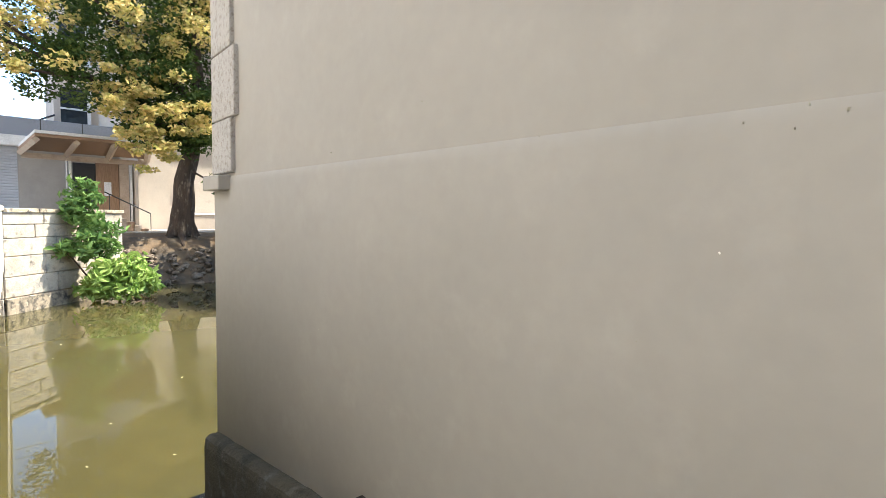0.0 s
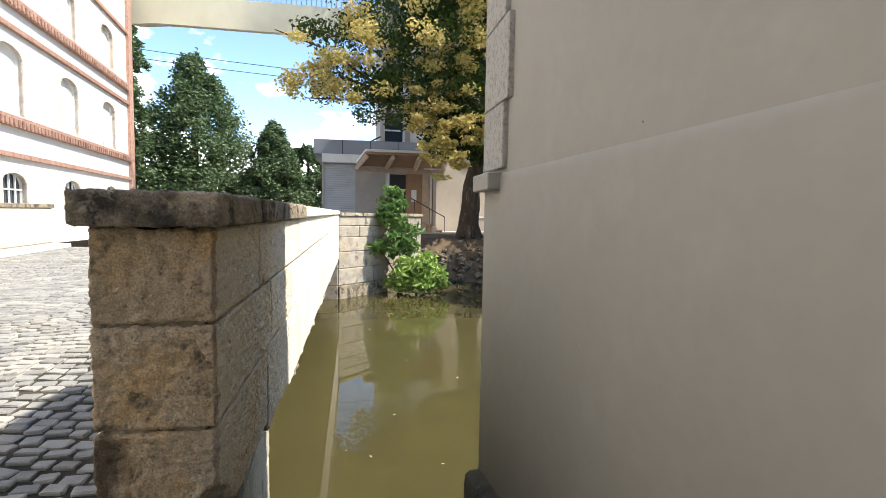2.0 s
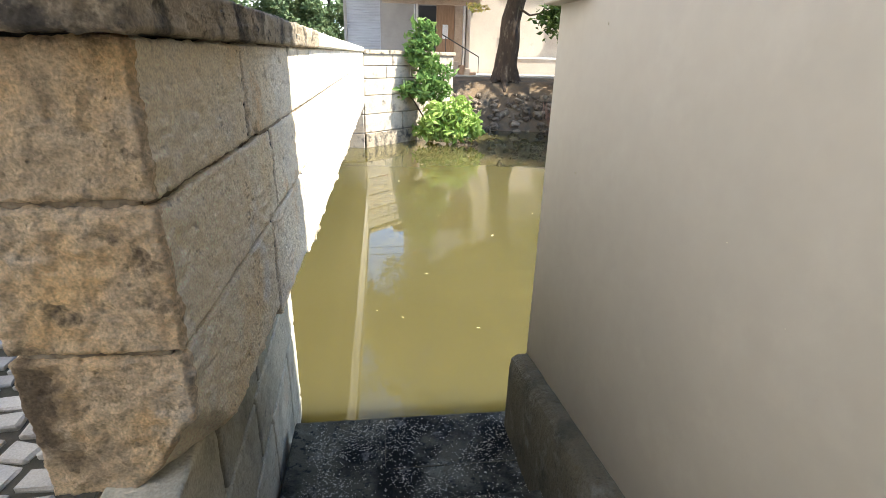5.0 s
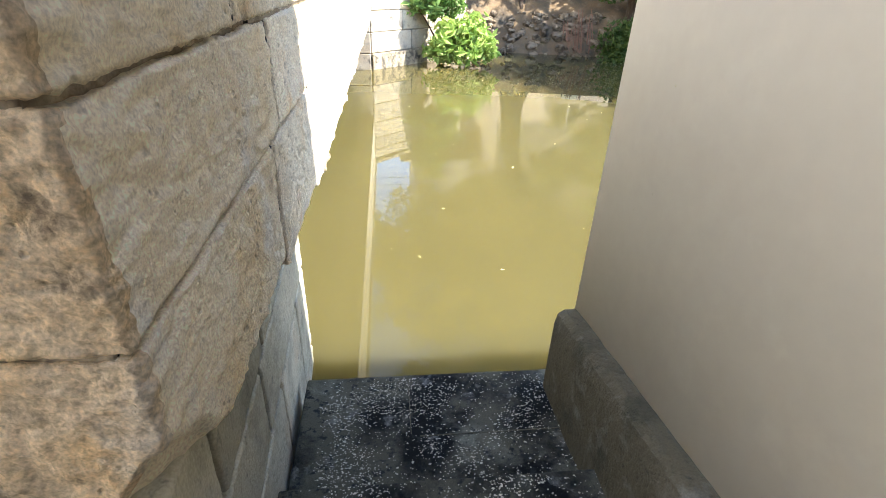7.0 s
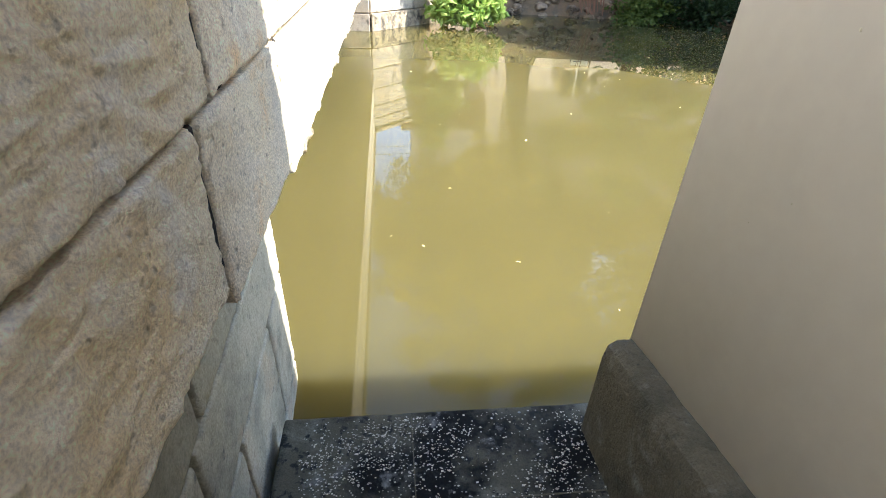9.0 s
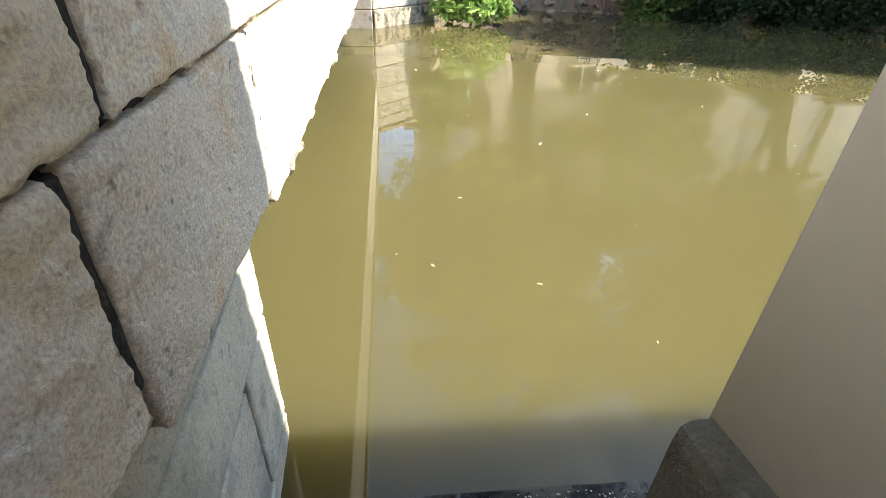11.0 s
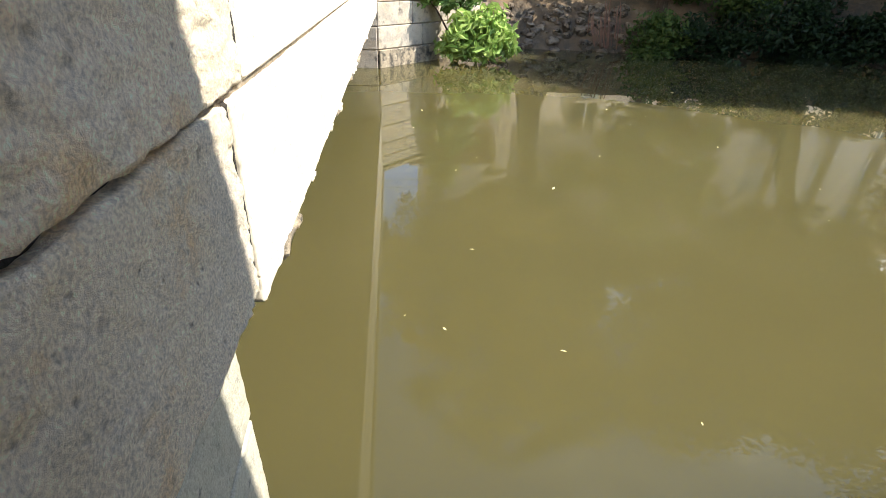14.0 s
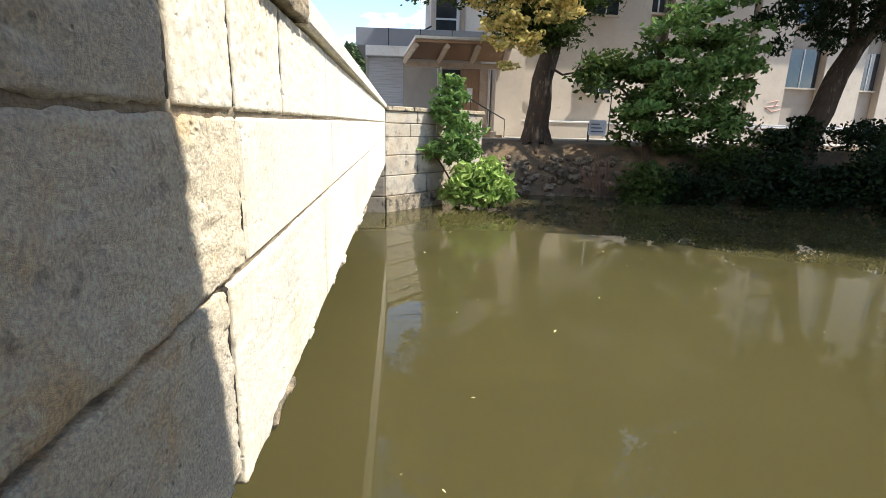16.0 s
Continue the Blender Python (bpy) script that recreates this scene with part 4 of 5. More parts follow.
# two unseen leaf masses, added to block sun from the water below
crown("unseen_overhang_leaves", clump_points(scatter_clumps(rs, (1.0, -5.2, 7.6), (5.6, 3.2, 1.7), 430, 1.1, 130, inner=0.1), rs, 0.2), 0.44, LEAF_SHADE, rs, locust, droop=0.6)
crown("unseen_shading_leaves", clump_points(scatter_clumps(rs, (5.6, -2.6, 10.2), (6.5, 2.6, 2.4), 130, 1.1, 90), rs, 0.2), 0.5, LEAF_SHADE, rs, locust, droop=0.3)
crown("hanging_leaves", clump_points(scatter_clumps(rs, (-1.6, -1.2, 4.6), (1.5, 1.0, 1.2), 16, 0.5, 110), rs, 0.2), 0.2, LEAF_SHADE, rs, locust, droop=0.9, narrow=0.35)

for i, (x, y, z, rx, ry, rz, k, nm) in enumerate(((8.9, 17.6, -0.85, 1.1, 0.7, 0.75, 16, 1), (10.8, 17.4, -0.8, 1.3, 0.8, 0.85, 18, 0), (12.8, 17.2, -0.75, 1.3, 0.8, 0.95, 20, 0), (14.8, 17.0, -0.7, 1.3, 0.8, 1.0, 20, 0), (16.9, 17.0, -0.5, 1.5, 0.9, 1.25, 24, 0), (19.3, 17.0, -0.4, 1.7, 1.0, 1.4, 24, 0), (22.5, 17.0, -0.3, 2.0, 1.1, 1.6, 26, 0), (26.5, 16.8, -0.1, 2.6, 1.2, 2.0, 30, 0), (12.3, 18.5, 0.7, 1.3, 0.7, 1.1, 20, 1), (14.3, 18.0, 0.7, 1.3, 0.6, 0.9, 18, 0), (17.8, 18.4, 0.6, 1.6, 0.8, 1.0, 18, 0))):
    y = min(y, far_bank_y(x) + 0.35) if y < 18 else y
    sh = thing("shrub", "green shrub overhanging the river bank, leaves darkened for shade", "shrub", (x, y, -1.5), group="bank shrubs")
    bm = bmesh.new()
    for j in range(4):
        a = j * 1.6 + i
        limb(bm, [(0, 0.3, 0.0), (0.3 * math.cos(a), 0.2, 0.6), (rx * 0.6 * math.cos(a), 0.3 * math.sin(a), 1.2)], 0.03, 0.01, 5)
    part("stem", bm, BARK, sh)
    crown("leaves", clump_points(scatter_clumps(rs, (0, 0, z + 1.5), (rx, ry, rz), k, 0.55, 130), rs, 0.3), 0.18, LEAF_GREEN if nm else LEAF_SHADE, rs, sh, droop=0.6)

# dry reddish stems hanging over the bank
stems = thing("dry_stems", "dry reddish stems hanging down the bank", "dry plant", (7.3, 18.0, -1.3))
rr = random.Random(8)
bm = bmesh.new()
for k in range(30):
    x, y = rr.uniform(-0.5, 0.5), rr.uniform(-0.15, 0.25)
    rod((x, y + 0.3, rr.uniform(0.6, 1.5)), (x + rr.uniform(-0.15, 0.15), y - 0.1, rr.uniform(0.0, 0.5)), 0.012, 4, bm)
part("stem", bm, RUST, stems)["kind"] = "stuff"

# ---- background trees ----
def far_tree(at, height, width, kind_mat, n, label, cone=True, leaf=0.42):
    t = thing("tree", label, "tree", at)
    bmt = bmesh.new()
    limb(bmt, [(0, 0, -0.3), (0, 0, height * 0.5), (0.2, 0, height * 0.92)], width * 0.045, 0.06, 7)
    part("trunk", bmt, BARK, t)
    cl = []
    for _ in range(n):
        h = rs.uniform(0.06, 1.0)
        prof = (0.35 + 0.65 * min(1, h / 0.25)) * (1 - h) ** 0.62 * 1.15 if cone else math.sin(math.pi * (0.12 + 0.84 * h)) ** 0.6
        a = rs.uniform(0, 2 * math.pi)
        r = width / 2 * prof * rs.uniform(0.35, 1.0)
        s = width * 0.085 * rs.uniform(0.7, 1.3) * (0.6 + 0.5 * (1 - h))
        cl.append((r * math.cos(a), r * math.sin(a), h * height, s, s, s * 1.25, int(80 * rs.uniform(0.7, 1.3))))
    crown("leaves", clump_points(cl, rs, 0.35), leaf, kind_mat, rs, t, droop=0.1)
    return t


# three unseen trees, added to shade the far water and show in its reflection
for bx, by, bh in ((20.0, 15.6, 16.0), (24.0, 13.6, 20.0), (28.5, 11.6, 23.0)):
    bt = thing("tree", "tall tree added out of view to shade the far water", "tree", (bx, by, 0.2))
    bm = bmesh.new()
    limb(bm, [(0, 0, -0.4), (0.2, 0, bh * 0.4), (0.1, 0.2, bh * 0.9)], 0.4, 0.08, 9)
    part("trunk", bm, BARK, bt, smooth=True)
    crown("leaves", clump_points(scatter_clumps(rs, (0, -0.6, bh * 0.54), (4.2, 3.4, bh * 0.46), 130, 1.1, 120), rs, 0.3), 0.24, LEAF_SHADE, rs, bt, droop=0.5)
far_tree((-17.0, 58, 0.0), 17.8, 15.0, LEAF_POPLAR, 420, "tall conical green tree beyond the bridge")
far_tree((-9.0, 60, 0.0), 11.6, 9.0, LEAF_POPLAR, 260, "conical dark green tree beyond the bridge")
far_tree((-21.6, 50, 0.0), 24.0, 6.5, LEAF_POPLAR, 300, "tall dark green tree beside the white building", False)
far_tree((-5.4, 64, 0.0), 9.5, 9.5, LEAF_POPLAR, 190, "small green tree beyond the bridge", False)
far_tree((-21.5, 62, 0.0), 6.5, 8.0, LEAF_GREEN, 80, "low green tree beyond the bridge", False)
far_tree((-13.0, 66, 0.0), 6.0, 10.0, LEAF_POPLAR, 100, "low green tree beyond the bridge", False)
far_tree((-31.0, 60, 0.0), 20.0, 12.0, LEAF_SHADE, 160, "dark green tree behind the white building", False)

# ---- white building over the square ----
FB, FDIR = Vector((-8.65, 13.0, DECK_Z)), math.degrees(math.atan2(0.993, -0.115))
white = thing("white_building", "white rendered factory building with red brick bands and arched windows", "building", FB, FDIR)
# local x runs along the facade, local y points away from the street (into the building)
WIN = []
for c in (-14.4, -10.6, -6.9, -3.1, 0.68, 4.47, 8.3):
    WIN += [(c, 3.75, 1.38, 1.85), (c, 6.95, 1.30, 1.75), (c, 1.28, 1.30, 0.85)]
X0, X1, H = -22.0, 10.75, 13.0
xs = sorted({X0, X1, *[round(c - w / 2, 3) for c, _, w, _ in WIN], *[round(c + w / 2, 3) for c, _, w, _ in WIN]})
zs = sorted({-0.4, H, *[round(z, 3) for _, z, _, _ in WIN], *[round(z + h, 3) for _, z, _, h in WIN]})
bm = bmesh.new()
for z0, z1 in zip(zs, zs[1:]):
    run = None
    for x0, x1 in zip(xs, xs[1:]):
        xm, zm = (x0 + x1) / 2, (z0 + z1) / 2
        hole = any(abs(xm - c) < w / 2 and z < zm < z + h for c, z, w, h in WIN)
        if not hole:
            run = [run[0], x1] if run else [x0, x1]
        if (hole or x1 == X1) and run:
            box(run[0], 0, z0, run[1], 0.45, z1, bm=bm)
            run = None
part("wall", bm, WHITE, white)
part("body", box(X0, 0.46, -0.4, X1, 12, H), WHITE, white)
for c, z, w, h in WIN:
    wz = part("window", box(c - w / 2, 0.16, z, c + w / 2, 0.2, z + h), WHITE if h > 1 else GLASS, white, "blind white window" if h > 1 else "dark barred window")
    n = 10
    rise = 0.28
    us = [k / n for k in range(n + 1)]
    arc = [(c - w / 2 + w * u, z + h - rise + rise * math.sqrt(max(0, 1 - (2 * u - 1) ** 2))) for u in us]
    # arched head that closes the upper corners of the opening
    bm = bmesh.new()
    rows_ = [[bm.verts.new((x, yy, zz)) for x, zz in line] for yy in (0.0, 0.4) for line in (arc, [(x, z + h + 0.002) for x, _ in arc])]
    for a, b in ((0, 1), (1, 3), (3, 2), (2, 0)):
        for k in range(n):
            bm.faces.new((rows_[a][k], rows_[a][k + 1], rows_[b][k + 1], rows_[b][k]))
    bmesh.ops.recalc_face_normals(bm, faces=bm.faces[:])
    part("arch_infill", bm, WHITE, wz)
    # surround: one band up the jambs and round the head
    inner = [(c - w / 2, z)] + arc + [(c + w / 2, z)]
    outer = [(c - w / 2 - 0.07, z)] + [(c + (x - c) * (1 + 0.14 / w), zz + 0.09) for x, zz in arc] + [(c + w / 2 + 0.07, z)]
    bm = bmesh.new()
    rows_ = [[bm.verts.new((x, yy, zz)) for x, zz in line] for yy in (-0.025, 0.1) for line in (inner, outer)]
    for a, b in ((0, 1), (1, 3), (3, 2), (2, 0)):
        for k in range(len(inner) - 1):
            bm.faces.new((rows_[a][k], rows_[a][k + 1], rows_[b][k + 1], rows_[b][k]))
    bmesh.ops.recalc_face_normals(bm, faces=bm.faces[:])
    part("window_surround", bm, SURROUND, wz)
    if h < 1:
        for k in range(1, 4):
            part("glazing_bar", box(c - w / 2 + w * k / 4 - 0.02, 0.1, z, c - w / 2 + w * k / 4 + 0.02, 0.14, z + h), WHITEMETAL, wz)
        part("glazing_bar", box(c - w / 2, 0.1, z + 0.38, c + w / 2, 0.14, z + 0.42), WHITEMETAL, wz)
for zc, hh, pr in ((2.55, 0.13, 0.10), (3.38, 0.30, 0.13), (6.0, 0.14, 0.10), (6.62, 0.30, 0.13), (9.2, 0.14, 0.1)):
    part("brick_band", box(X0, -pr, zc, X1, -0.003, zc + hh), BRICK, white, "red brick string course")
    if hh > 0.2:
        bm = bmesh.new()
        for k in range(int((X1 + 16) / 0.22)):
            box(-16 + 0.22 * k, -pr - 0.035, zc + 0.03, -16 + 0.22 * k + 0.12, -pr, zc + 0.2, bm=bm)
        part("dentil_course", bm, BRICK, white)["kind"] = "stuff"
part("pilaster", box(10.75, -0.12, -0.3, 11.3, 0.7, H), BRICK, white, "red brick corner pilaster")
part("plinth_wall", box(-22, -0.22, -0.4, 2.3, -0.004, 1.18), SAND_LIGHT, white, "sandstone plinth")
part("plinth_cap", box(-22, -0.28, 1.18, 2.36, -0.004, 1.3, 0.01), SAND_DARK, white)
for k in range(9):
    part("plinth_block", box(-9 + 1.25 * k, -0.25, 0.12 + 0.02, -9 + 1.25 * k + 1.235, -0.21, 1.16, 0.008), SAND_LIGHT, white)
part("kerb", box(-22, -0.75, -0.3, 10.5, -0.25, 0.10, 0.02), SAND_LIGHT, white)
part("roof", box(X0, -0.4, H, 11.9, 12, H + 0.5), GREYPANEL, white)

# ---- covered footbridge between the buildings ----
sky = thing("covered_footbridge", "cream painted covered footbridge spanning between two buildings", "footbridge", (0, 0, 0))
bm = bmesh.new()
n = 24
top = []
for i in range(n + 1):
    u = i / n
    x, y = -10.4 + 15.4 * u, 25.0
    z = 10.36 + 0.14 * smooth01(0, 0.1, u)
    top.append([bm.verts.new((x, y, z)), bm.verts.new((x, y, 11.95)), bm.verts.new((x, y + 1.9, 11.95)), bm.verts.new((x, y + 1.9, z + 0.52))])
for a, b in zip(top, top[1:]):
    for k in range(4):
        bm.faces.new((a[k], a[(k + 1) % 4], b[(k + 1) % 4], b[k]))
bm.faces.new(top[0])
bm.faces.new(top[-1][::-1])
bmesh.ops.recalc_face_normals(bm, faces=bm.faces[:])
part("beam", bm, CREAM, sky)
bm = bmesh.new()
for i in range(0, 60):
    u = i / 60
    rod((-10.2 + 15 * u, 25.1, 11.95), (-10.2 + 15 * u, 25.1, 12.95), 0.02, 5, bm)
rod((-10.2, 25.1, 12.95), (4.8, 25.1, 12.95), 0.035, 6, bm)
part("railing", bm, STEEL, sky)

# overhead cables
cables = thing("overhead_cable", "two thin dark overhead cables across the sky", "cable")
for dz in (0.0, -0.7):
    bm = bmesh.new()
    pts = [Vector((-30 + 60 * k / 12, 42, 15.4 + dz - 0.16 * k - 1.3 * math.sin(math.pi * k / 12))) for k in range(13)]
    for a, b in zip(pts, pts[1:]):
        rod(a, b, 0.025, 5, bm)
    part("cable", bm, BLACK, cables)

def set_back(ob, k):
    """Enlarges a thing by k away from the camera's place, keeping its look in view."""
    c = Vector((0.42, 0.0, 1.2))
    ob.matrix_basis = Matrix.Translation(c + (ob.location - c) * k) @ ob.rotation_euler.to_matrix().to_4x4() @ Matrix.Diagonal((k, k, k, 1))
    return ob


# ---- garage with roller shutter and timber canopy ----
gar = thing("garage", "grey garage with a closed roller shutter and grey fascia", "building", (0, 22.0, 0.2))
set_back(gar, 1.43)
part("wall", box(0.52, 0.0, 0, 2.05, 0.25, 3.95), GREYWALL, gar)
part("wall", box(-0.98, 0.0, 0, -0.86, 0.25, 3.95), GREYWALL, gar)
part("body", box(-0.98, 0.3, 0, 4.25, 4.2, 3.95), GREYWALL, gar)
part("fascia", box(-1.32, -0.35, 3.78, 4.3, 4.4, 4.45, 0.02), GREYPANEL, gar, "grey sheet-metal fascia")
for k in range(1, 5):
    part("fascia_seam", box(-1.32 + 1.25 * k, -0.358, 3.78, -1.32 + 1.25 * k + 0.03, -0.345, 4.45), BLACK, gar)
part("lintel", box(-0.95, -0.40, 3.42, 1.2, 0.02, 3.80, 0.015), WHITEMETAL, gar, "white metal shutter housing")
sh = part("roller_shutter", box(-0.86, 0.1, 0.05, 0.52, 0.14, 3.42), SHUTTER, gar, "grey roller shutter")
me = box(-0.86, 0.055, 0, 0.52, 0.1, 0.088, 0.012)
slat = mesh_of("slat", me, SHUTTER)
for k in range(33):
    part("slat", slat, SHUTTER, sh, at=(0, 0, 0.06 + 0.1 * k))
part("drainpipe", rod((1.95, -0.08, 0), (1.95, -0.08, 3.5), 0.05, 8), STEEL, gar, "grey downpipe")
can = thing("canopy", "timber canopy roof on pale beams over the entrance", "canopy", (0, 22.0, 0.2))
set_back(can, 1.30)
bm = bmesh.new()
cv_ = [(0.92, -2.9, 3.58), (4.25, -2.9, 3.58), (4.7, 0.0, 3.36), (0.55, 0.0, 3.36)]
vs = [bm.verts.new(p) for p in cv_] + [bm.verts.new((x, y, z + 0.10)) for x, y, z in cv_]
for idx in ((3, 2, 1, 0), (4, 5, 6, 7), (0, 1, 5, 4), (1, 2, 6, 5), (2, 3, 7, 6), (3, 0, 4, 7)):
    bm.faces.new([vs[i] for i in idx])
bmesh.ops.recalc_face_normals(bm, faces=bm.faces[:])
part("roof_board", bm, TIMBER, can, "brown timber soffit")
bm = bmesh.new()
vs = [bm.verts.new((x, y * 1.03, z + 0.105)) for x, y, z in cv_] + [bm.verts.new((x, y * 1.03, z + 0.2)) for x, y, z in cv_]
for idx in ((3, 2, 1, 0), (4, 5, 6, 7), (0, 1, 5, 4), (1, 2, 6, 5), (2, 3, 7, 6), (3, 0, 4, 7)):
    bm.faces.new([vs[i] for i in idx])
bmesh.ops.recalc_face_normals(bm, faces=bm.faces[:])
part("roofing", bm, WHITEMETAL, can, "grey roofing edge")
for k in range(4):
    u = (k + 0.03) / 3.06
    a, b = Vector(cv_[0]).lerp(Vector(cv_[1]), u), Vector(cv_[3]).lerp(Vector(cv_[2]), u)
    part("beam", rod(a + Vector((0, 0.05, -0.10)), b + Vector((0, 0, -0.10)), 0.115, 4), BEAM, can)
part("wall_plate", box(0.6, -0.16, 3.06, 4.7, -0.02, 3.26), BEAM, can)
part("post", box(2.00, -0.2, 0, 2.08, -0.1, 3.06), WHITEMETAL, can)

ent = thing("entrance", "brown timber entrance screen with a door under the canopy", "entrance", (0, 22.0, 0.2))
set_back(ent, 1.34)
# black panel: the shade of the open entrance put into its colour
part("door", box(2.12, -0.12, 0.0, 2.85, 0.2, 3.0, 0.01), BLACK, ent, "dark panel in place of the shaded opening")
part("panel", box(2.86, -0.14, 0.0, 3.62, 0.2, 3.05, 0.01), TIMBER, ent, "red-brown timber panel")
part("notice", box(3.12, -0.16, 1.75, 3.36, -0.145, 2.3), SIGN, ent, "paper notice")

part("side_light", box(3.64, -0.1, 0.0, 3.98, 0.2, 3.05), BEAM, ent)
part("frame_post", box(4.0, -0.12, 0.0, 4.1, 0.2, 3.05), WHITEMETAL, ent)

# upper storeys of the factory wing above the garage
upw = thing("factory_wing", "pale factory wing with dark windows above the garage", "building", (0, 27.0, 0.2))
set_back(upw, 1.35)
part("wall", box(1.9, 0.0, -0.3, 5.0, 6.0, 14.0), FACTORY, upw)
for zz in (4.9, 8.0, 11.0):
    for xx in (2.15, 3.6):
        w = part("window", box(xx, -0.06, zz, xx + 1.0, 0.02, zz + 1.9), GLASS, upw, "dark window")
        part("window_frame", box(xx + 1.0, -0.14, zz - 0.1, xx + 1.14, 0.01, zz + 2.0), WHITEMETAL, w)
        part("window_frame", box(xx - 0.02, -0.1, zz + 0.9, xx + 1.0, -0.061, zz + 0.98), WHITEMETAL, w)
        part("window_sill", box(xx - 0.1, -0.25, zz - 0.16, xx + 1.2, -0.003, zz - 0.08), WHITEMETAL, w)
part("railing", rod((0.4, -0.6, 4.6), (1.9, -0.6, 5.4), 0.04, 6), BLACK, upw, "dark sloping rail")
part("railing", rod((0.4, -0.6, 4.2), (1.9, -0.6, 5.0), 0.04, 6), BLACK, upw)

# ---- beige factory along the far bank ----
fac = thing("factory_building", "tall beige rendered factory with pilasters behind the trees", "building", (0.4, 29.3, 0.2), 6)
part("wall", box(6.6, 0.5, -0.5, 60, 1.0, 14.5), FACTORY_DARK, fac)
part("body", box(6.6, 1.01, -0.5, 60, 12, 14.5), FACTORY_DARK, fac)
part("corner_wall", box(5.02, -1.2, -0.5, 6.6, 12, 14.5), FACTORY, fac)
bays = [(6.6, 14.6), (15.6, 21.2), (21.7, 24.3), (27.0, 30.0), (31.6, 34.6), (36.2, 39.2), (41, 44), (46, 49), (51, 54), (56, 60)]
for k, (a, b) in enumerate(bays):
    part("pilaster", box(a, 0.0 if k else 0.2, -0.5, b, 0.499, 14.5, 0.02), FACTORY, fac)
for z in (3.6, 7.4, 11.2):
    for k, (a, b) in enumerate(zip([p[1] for p in bays], [p[0] for p in bays[1:]])):
        w = part("window", box(a + 0.12, 0.40, z, b - 0.12, 0.46, z + 2.3), GLASS, fac, "dark factory window")
        part("window_frame", box((a + b) / 2 - 0.04, 0.36, z, (a + b) / 2 + 0.04, 0.399, z + 2.3), WHITEMETAL, w)
        part("window_sill", box(a + 0.05, 0.25, z - 0.1, b - 0.05, 0.49, z - 0.004), FACTORY, w)
for z in (2.75, 7.0, 10.6):
    for x in (11.6, 18.3):
        w = part("window", box(x - 0.75, -0.06, z, x + 0.75, 0.10, z + 1.7), GLASS, fac, "dark factory window")
        part("window_frame", box(x - 0.03, -0.1, z, x + 0.03, -0.061, z + 1.7), WHITEMETAL, w)
        part("window_sill", box(x - 0.85, -0.2, z - 0.1, x + 0.85, -0.004, z - 0.003), FACTORY, w)
part("plinth", box(6.7, -0.15, -0.5, 60, -0.004, 1.05), FACTORY, fac, "stained render plinth")
part("plinth_cap", box(6.7, -0.2, 1.05, 60, -0.004, 1.15, 0.01), WHITEMETAL, fac)
part("downpipe", rod((6.75, -0.25, 0.2), (6.75, -0.25, 14.0), 0.11, 10), STEEL, fac, "grey downpipe")
part("cornice", box(4.8, -2.1, 14.5, 60, 12, 15.0), FACTORY, fac)
bm = bmesh.new()
for a, b in (((24.0, 2.3), (25.0, 2.45)), ((24.0, 2.3), (24.5, 2.05)), ((24.5, 2.05), (25.1, 2.2)), ((24.2, 2.6), (24.9, 2.75)), ((24.9, 2.75), (24.6, 2.3))):
    rod((a[0] - 0.9, -0.012, a[1]), (b[0] - 0.9, -0.012, b[1]), 0.03, 4, bm)
part("graffiti", bm, GRAFFITI, fac, "faint red spray-paint scribble")

# entrance steps and hand rail by the factory corner
es = thing("entrance_steps", "short flight of brown steps with a sloping metal handrail", "steps", (5.75, 26.4, 0.2), 90)
for k in range(6):
    part("step", box(-0.55, 0.3 * k, 0, 0.45, 0.3 * k + 0.36, 0.17 * (k + 1), 0.01), TIMBER if k % 2 else BEAM, es)
bm = rod((0.5, 0, 1.1), (0.5, 2.0, 2.15), 0.03, 6)
for k in range(3):
    rod((0.5, 0.9 * k, 0.1 + 0.5 * k), (0.5, 0.9 * k, 1.1 + 0.47 * k), 0.02, 6, bm)
part("handrail", bm, BLACK, es)

path_ = part("pavement_path", box(3.3, 25.0, 0.1, 60, 28.4, 0.42, 0.02), PATHM)
tagged(path_, "pale gravel footpath along the far bank", "path", kind="structure")
rail = thing("bank_railing", "thin steel handrail along the far footpath", "railing", (0, 24.7, 0.3))
bm = rod((12.5, 0, 1.0), (40, 0, 1.0), 0.035, 6)
part("rail", bm, STEEL, rail)
for k in range(10):
    part("post", rod((12.5 + 3 * k, 0, -0.2), (12.5 + 3 * k, 0, 1.0), 0.03, 6), STEEL, rail)

board = thing("notice_board", "small white notice board with dark lines on a dark post", "sign", (9.6, 24.2, 0.3))
part("post", rod((-0.4, 0, -0.3), (-0.4, 0, 0.9), 0.05, 8), BLACK, board)
part("post", rod((0.55, 0, -0.3), (0.55, 0, 2.3), 0.03, 8), BLACK, board)
bd = part("panel", box(-0.42, -0.06, 0.35, 0.42, -0.02, 1.05, 0.01), SIGN, board)
for k in range(3):
    part("text_bar", box(-0.32, -0.068, 0.5 + 0.17 * k, 0.3 - 0.1 * k, -0.061, 0.55 + 0.17 * k), SIGNINK, bd)
plate = thing("wall_plaque", "small dark plaque on the factory wall", "sign", (8.4, 29.95, 3.1))
part("plate", box(-0.3, 0.1, 0, 0.3, 0.14, 0.35, 0.005), BLACK, plate)
part("text_bar", box(-0.2, 0.09, 0.12, 0.2, 0.099, 0.2), SIGN, plate)

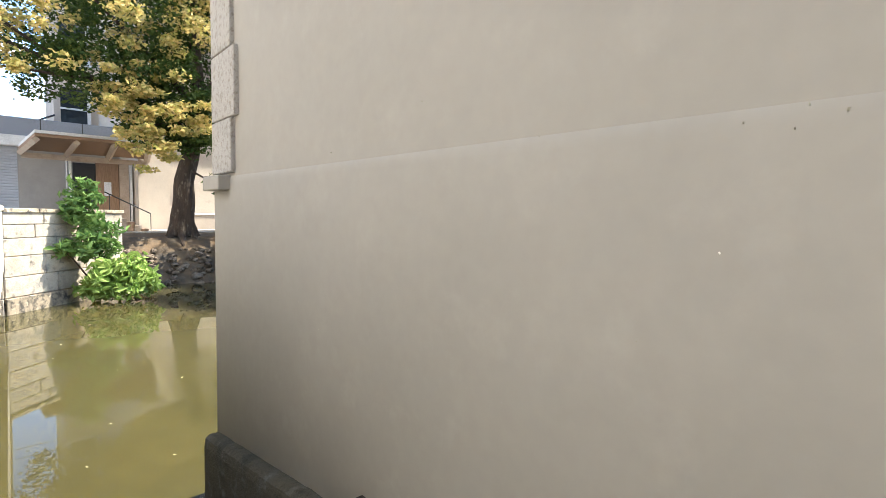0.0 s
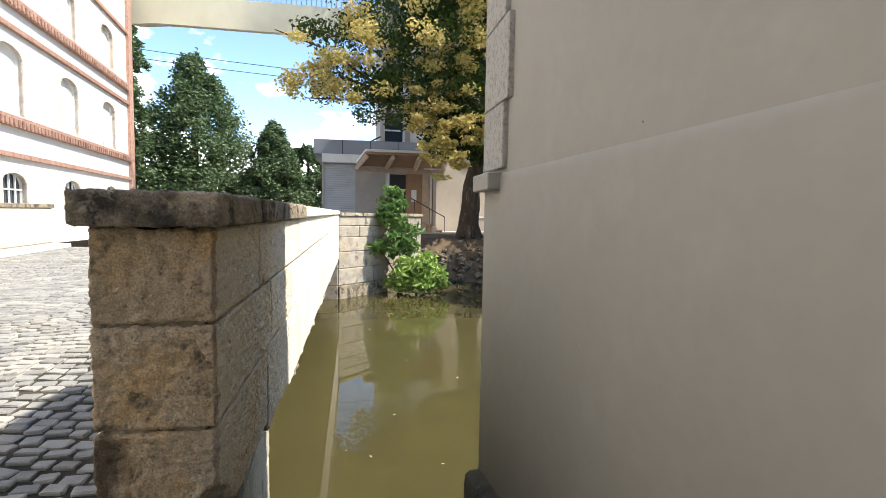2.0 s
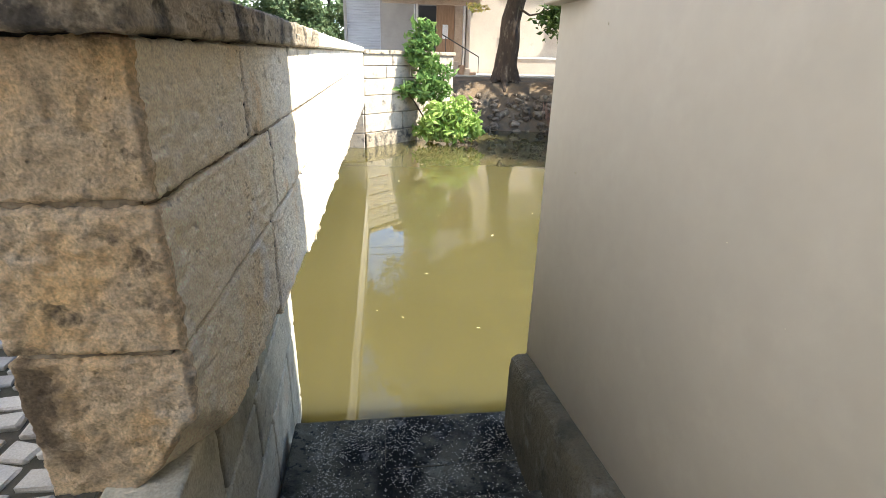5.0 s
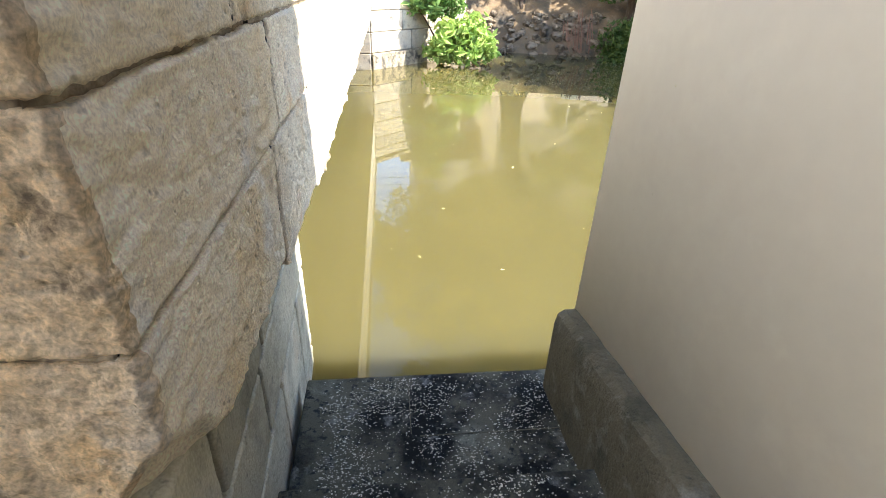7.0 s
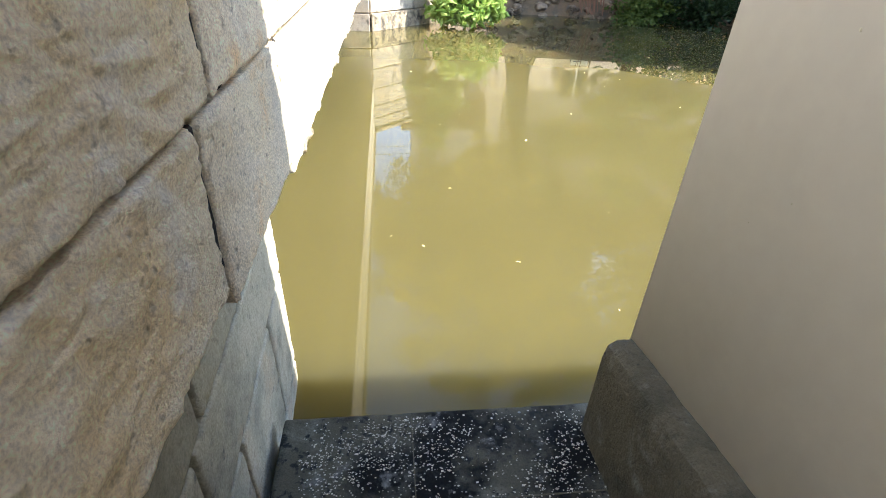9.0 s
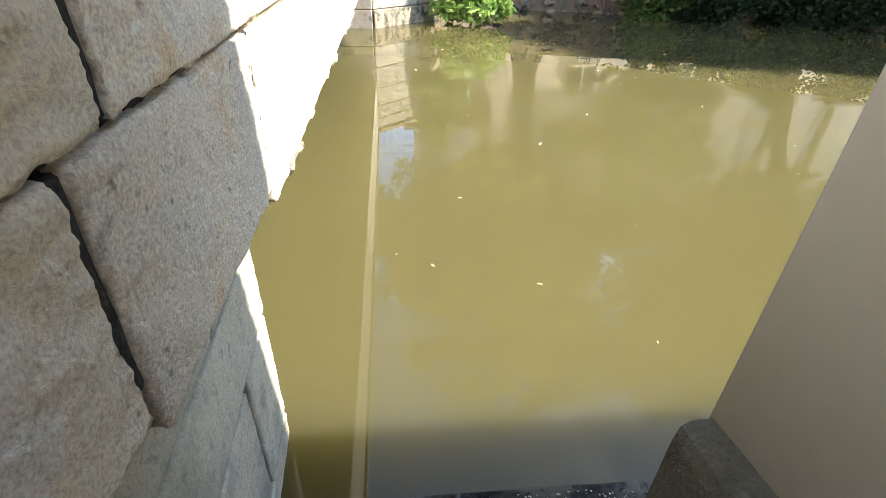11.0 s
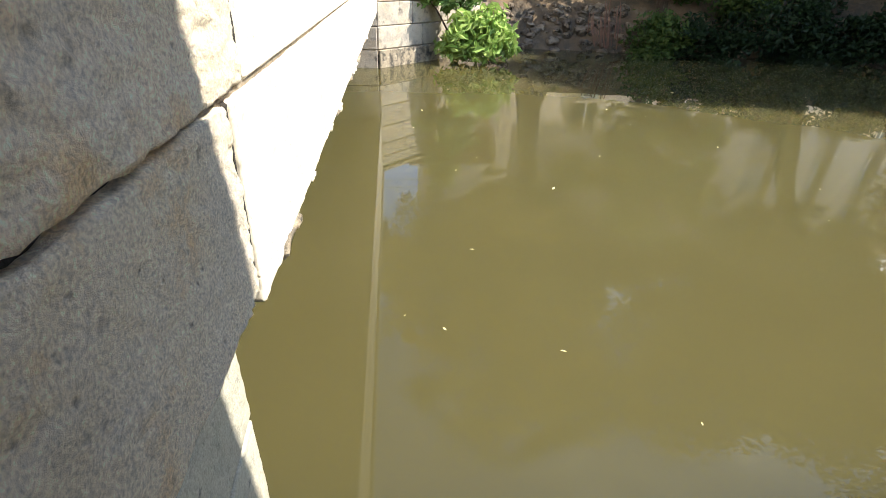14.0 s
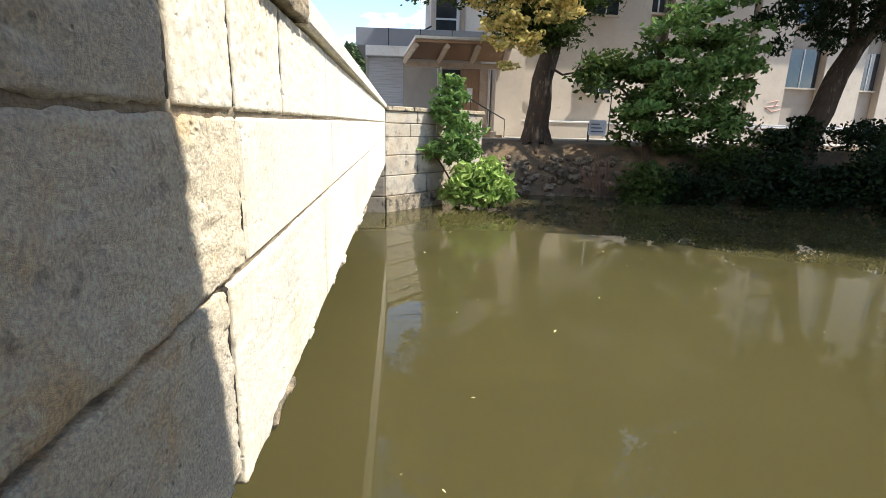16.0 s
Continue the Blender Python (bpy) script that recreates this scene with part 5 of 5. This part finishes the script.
# ---- rubble on the far bank ----
rk = random.Random(21)
rubble = thing("bank_rubble", "grey-brown rubble stones on the river bank", "stones", kind="structure")
protos = [mesh_of("stone", rough_stone(0.55, 0.45, 0.34, 200 + i, 0.05, 0.1, 5), ROCK, True) for i in range(6)]
for k in range(290):
    x = rk.uniform(3.2, 8.6)
    y = far_bank_y(x) + rk.uniform(-0.35, 1.7)
    s = rk.uniform(0.2, 0.7)
    o = part("stone", protos[k % 6], ROCK, rubble, at=Matrix.Translation((x, y, max(ground_z(x, y), -1.75) - 0.1 * s)) @ pose(0, 0, 0, rk.uniform(-20, 20), rk.uniform(-20, 20), rk.uniform(0, 360)) @ Matrix.Diagonal((s, s, s, 1)))

# ---- floating leaves ----
rl = random.Random(5)
spots = [(2.35, 6.6, 0.06), (0.72, 3.9, 0.03), (1.55, 3.6, 0.03), (1.1, 5.1, 0.03), (3.4, 7.8, 0.04), (2.2, 2.9, 0.02), (4.6, 10.6, 0.05), (5.5, 8.2, 0.04), (0.9, 10.5, 0.06), (1.6, 12.4, 0.06), (3.1, 13.6, 0.06), (6.8, 12.2, 0.06)]
spots += [(rl.uniform(0.3, 14), rl.uniform(3.5, 16), rl.uniform(0.012, 0.028)) for _ in range(60)]
for x, y, s in spots:
    s *= 0.8
    lf = thing("floating_leaf", "small pale leaf floating on the river", "leaf", (x, y, WATER_Z + 0.004), rl.uniform(0, 360), group="floating leaves")
    bm = bmesh.new()
    o = [bm.verts.new((s * a, s * b, 0.3 * s * abs(b))) for a, b in ((-1, 0), (-0.3, 0.32), (0.5, 0.25), (1, 0), (0.5, -0.25), (-0.3, -0.32))]
    bm.faces.new((o[0], o[1], o[2], o[3]))
    bm.faces.new((o[0], o[3], o[4], o[5]))
    part("blade", bm, LEAF_FALLEN, lf)

# ---- granite setts: the nearest singly, the rest joined ----
def road_z(y):
    return min(DECK_Z, max(0.0, y / 4 * DECK_Z)) - 0.03


rg = random.Random(17)
sett_protos = []
for i in range(10):
    bmx = bmesh.new()
    bmesh.ops.create_cube(bmx, size=1)
    bmesh.ops.bevel(bmx, geom=bmx.edges[:], offset=0.075, segments=1, affect="EDGES")
    for v in bmx.verts:
        v.co += Vector((noise.noise(v.co * 2 + Vector((i * 5, 0, 0))), noise.noise(v.co * 2 + Vector((0, i * 5, 0))), 0.5 * noise.noise(v.co * 2 + Vector((0, 0, i * 5))))) * 0.22
    sett_protos.append(mesh_of("sett", bmx, COBBLE))
base_v = np.array([tuple(v.co) for v in sett_protos[0].vertices])
base_f = [tuple(p.vertices) for p in sett_protos[0].polygons]
protos_v = [np.array([tuple(v.co) for v in m.vertices]) for m in sett_protos]
setts = []
y = -6.5
while y < 30:
    x = -9.6 - rg.random() * 0.1
    dep = rg.uniform(0.085, 0.115)
    while x < (1.35 if y < -0.95 else -0.55):
        w = rg.uniform(0.10, 0.17)
        bow = 0.12 * math.sin(x * 2.3) + rg.uniform(-0.012, 0.012)
        setts.append((x + w / 2, y + bow, w, dep))
        x += w + rg.uniform(0.008, 0.022)
    y += dep + 0.014
setts.sort(key=lambda s: math.hypot(s[0] + 1.0, (s[1] - 1.6) * 0.8))
near, rest = setts[:300], setts[300:]
for k, (x, y, w, d) in enumerate(near):
    part("sett", sett_protos[k % 10], COBBLE, road, at=Matrix.Translation((x, y, road_z(y) - 0.030 + rg.uniform(-0.003, 0.006))) @ pose(0, 0, 0, rg.uniform(-2.5, 2.5), rg.uniform(-2.5, 2.5), rg.uniform(-10, 10)) @ Matrix.Diagonal((w * 0.9, d * 0.89, 0.10, 1)))
vv, ff = [], []
for k, (x, y, w, d) in enumerate(rest):
    a = rg.uniform(-0.16, 0.16)
    p = protos_v[k % 10] * np.array([w * 0.98, d * 0.98, 0.10])
    c, s = math.cos(a), math.sin(a)
    q = np.stack([p[:, 0] * c - p[:, 1] * s + x, p[:, 0] * s + p[:, 1] * c + y, p[:, 2] + road_z(y) - 0.032 + rg.uniform(-0.002, 0.003)], 1)
    o = len(vv) * 24
    vv.append(q)
    ff += [tuple(i + o for i in f) for f in base_f]
far_setts = part("setts", from_arrays("setts", np.concatenate(vv), ff, COBBLE), None, road)
far_setts["kind"] = "stuff"
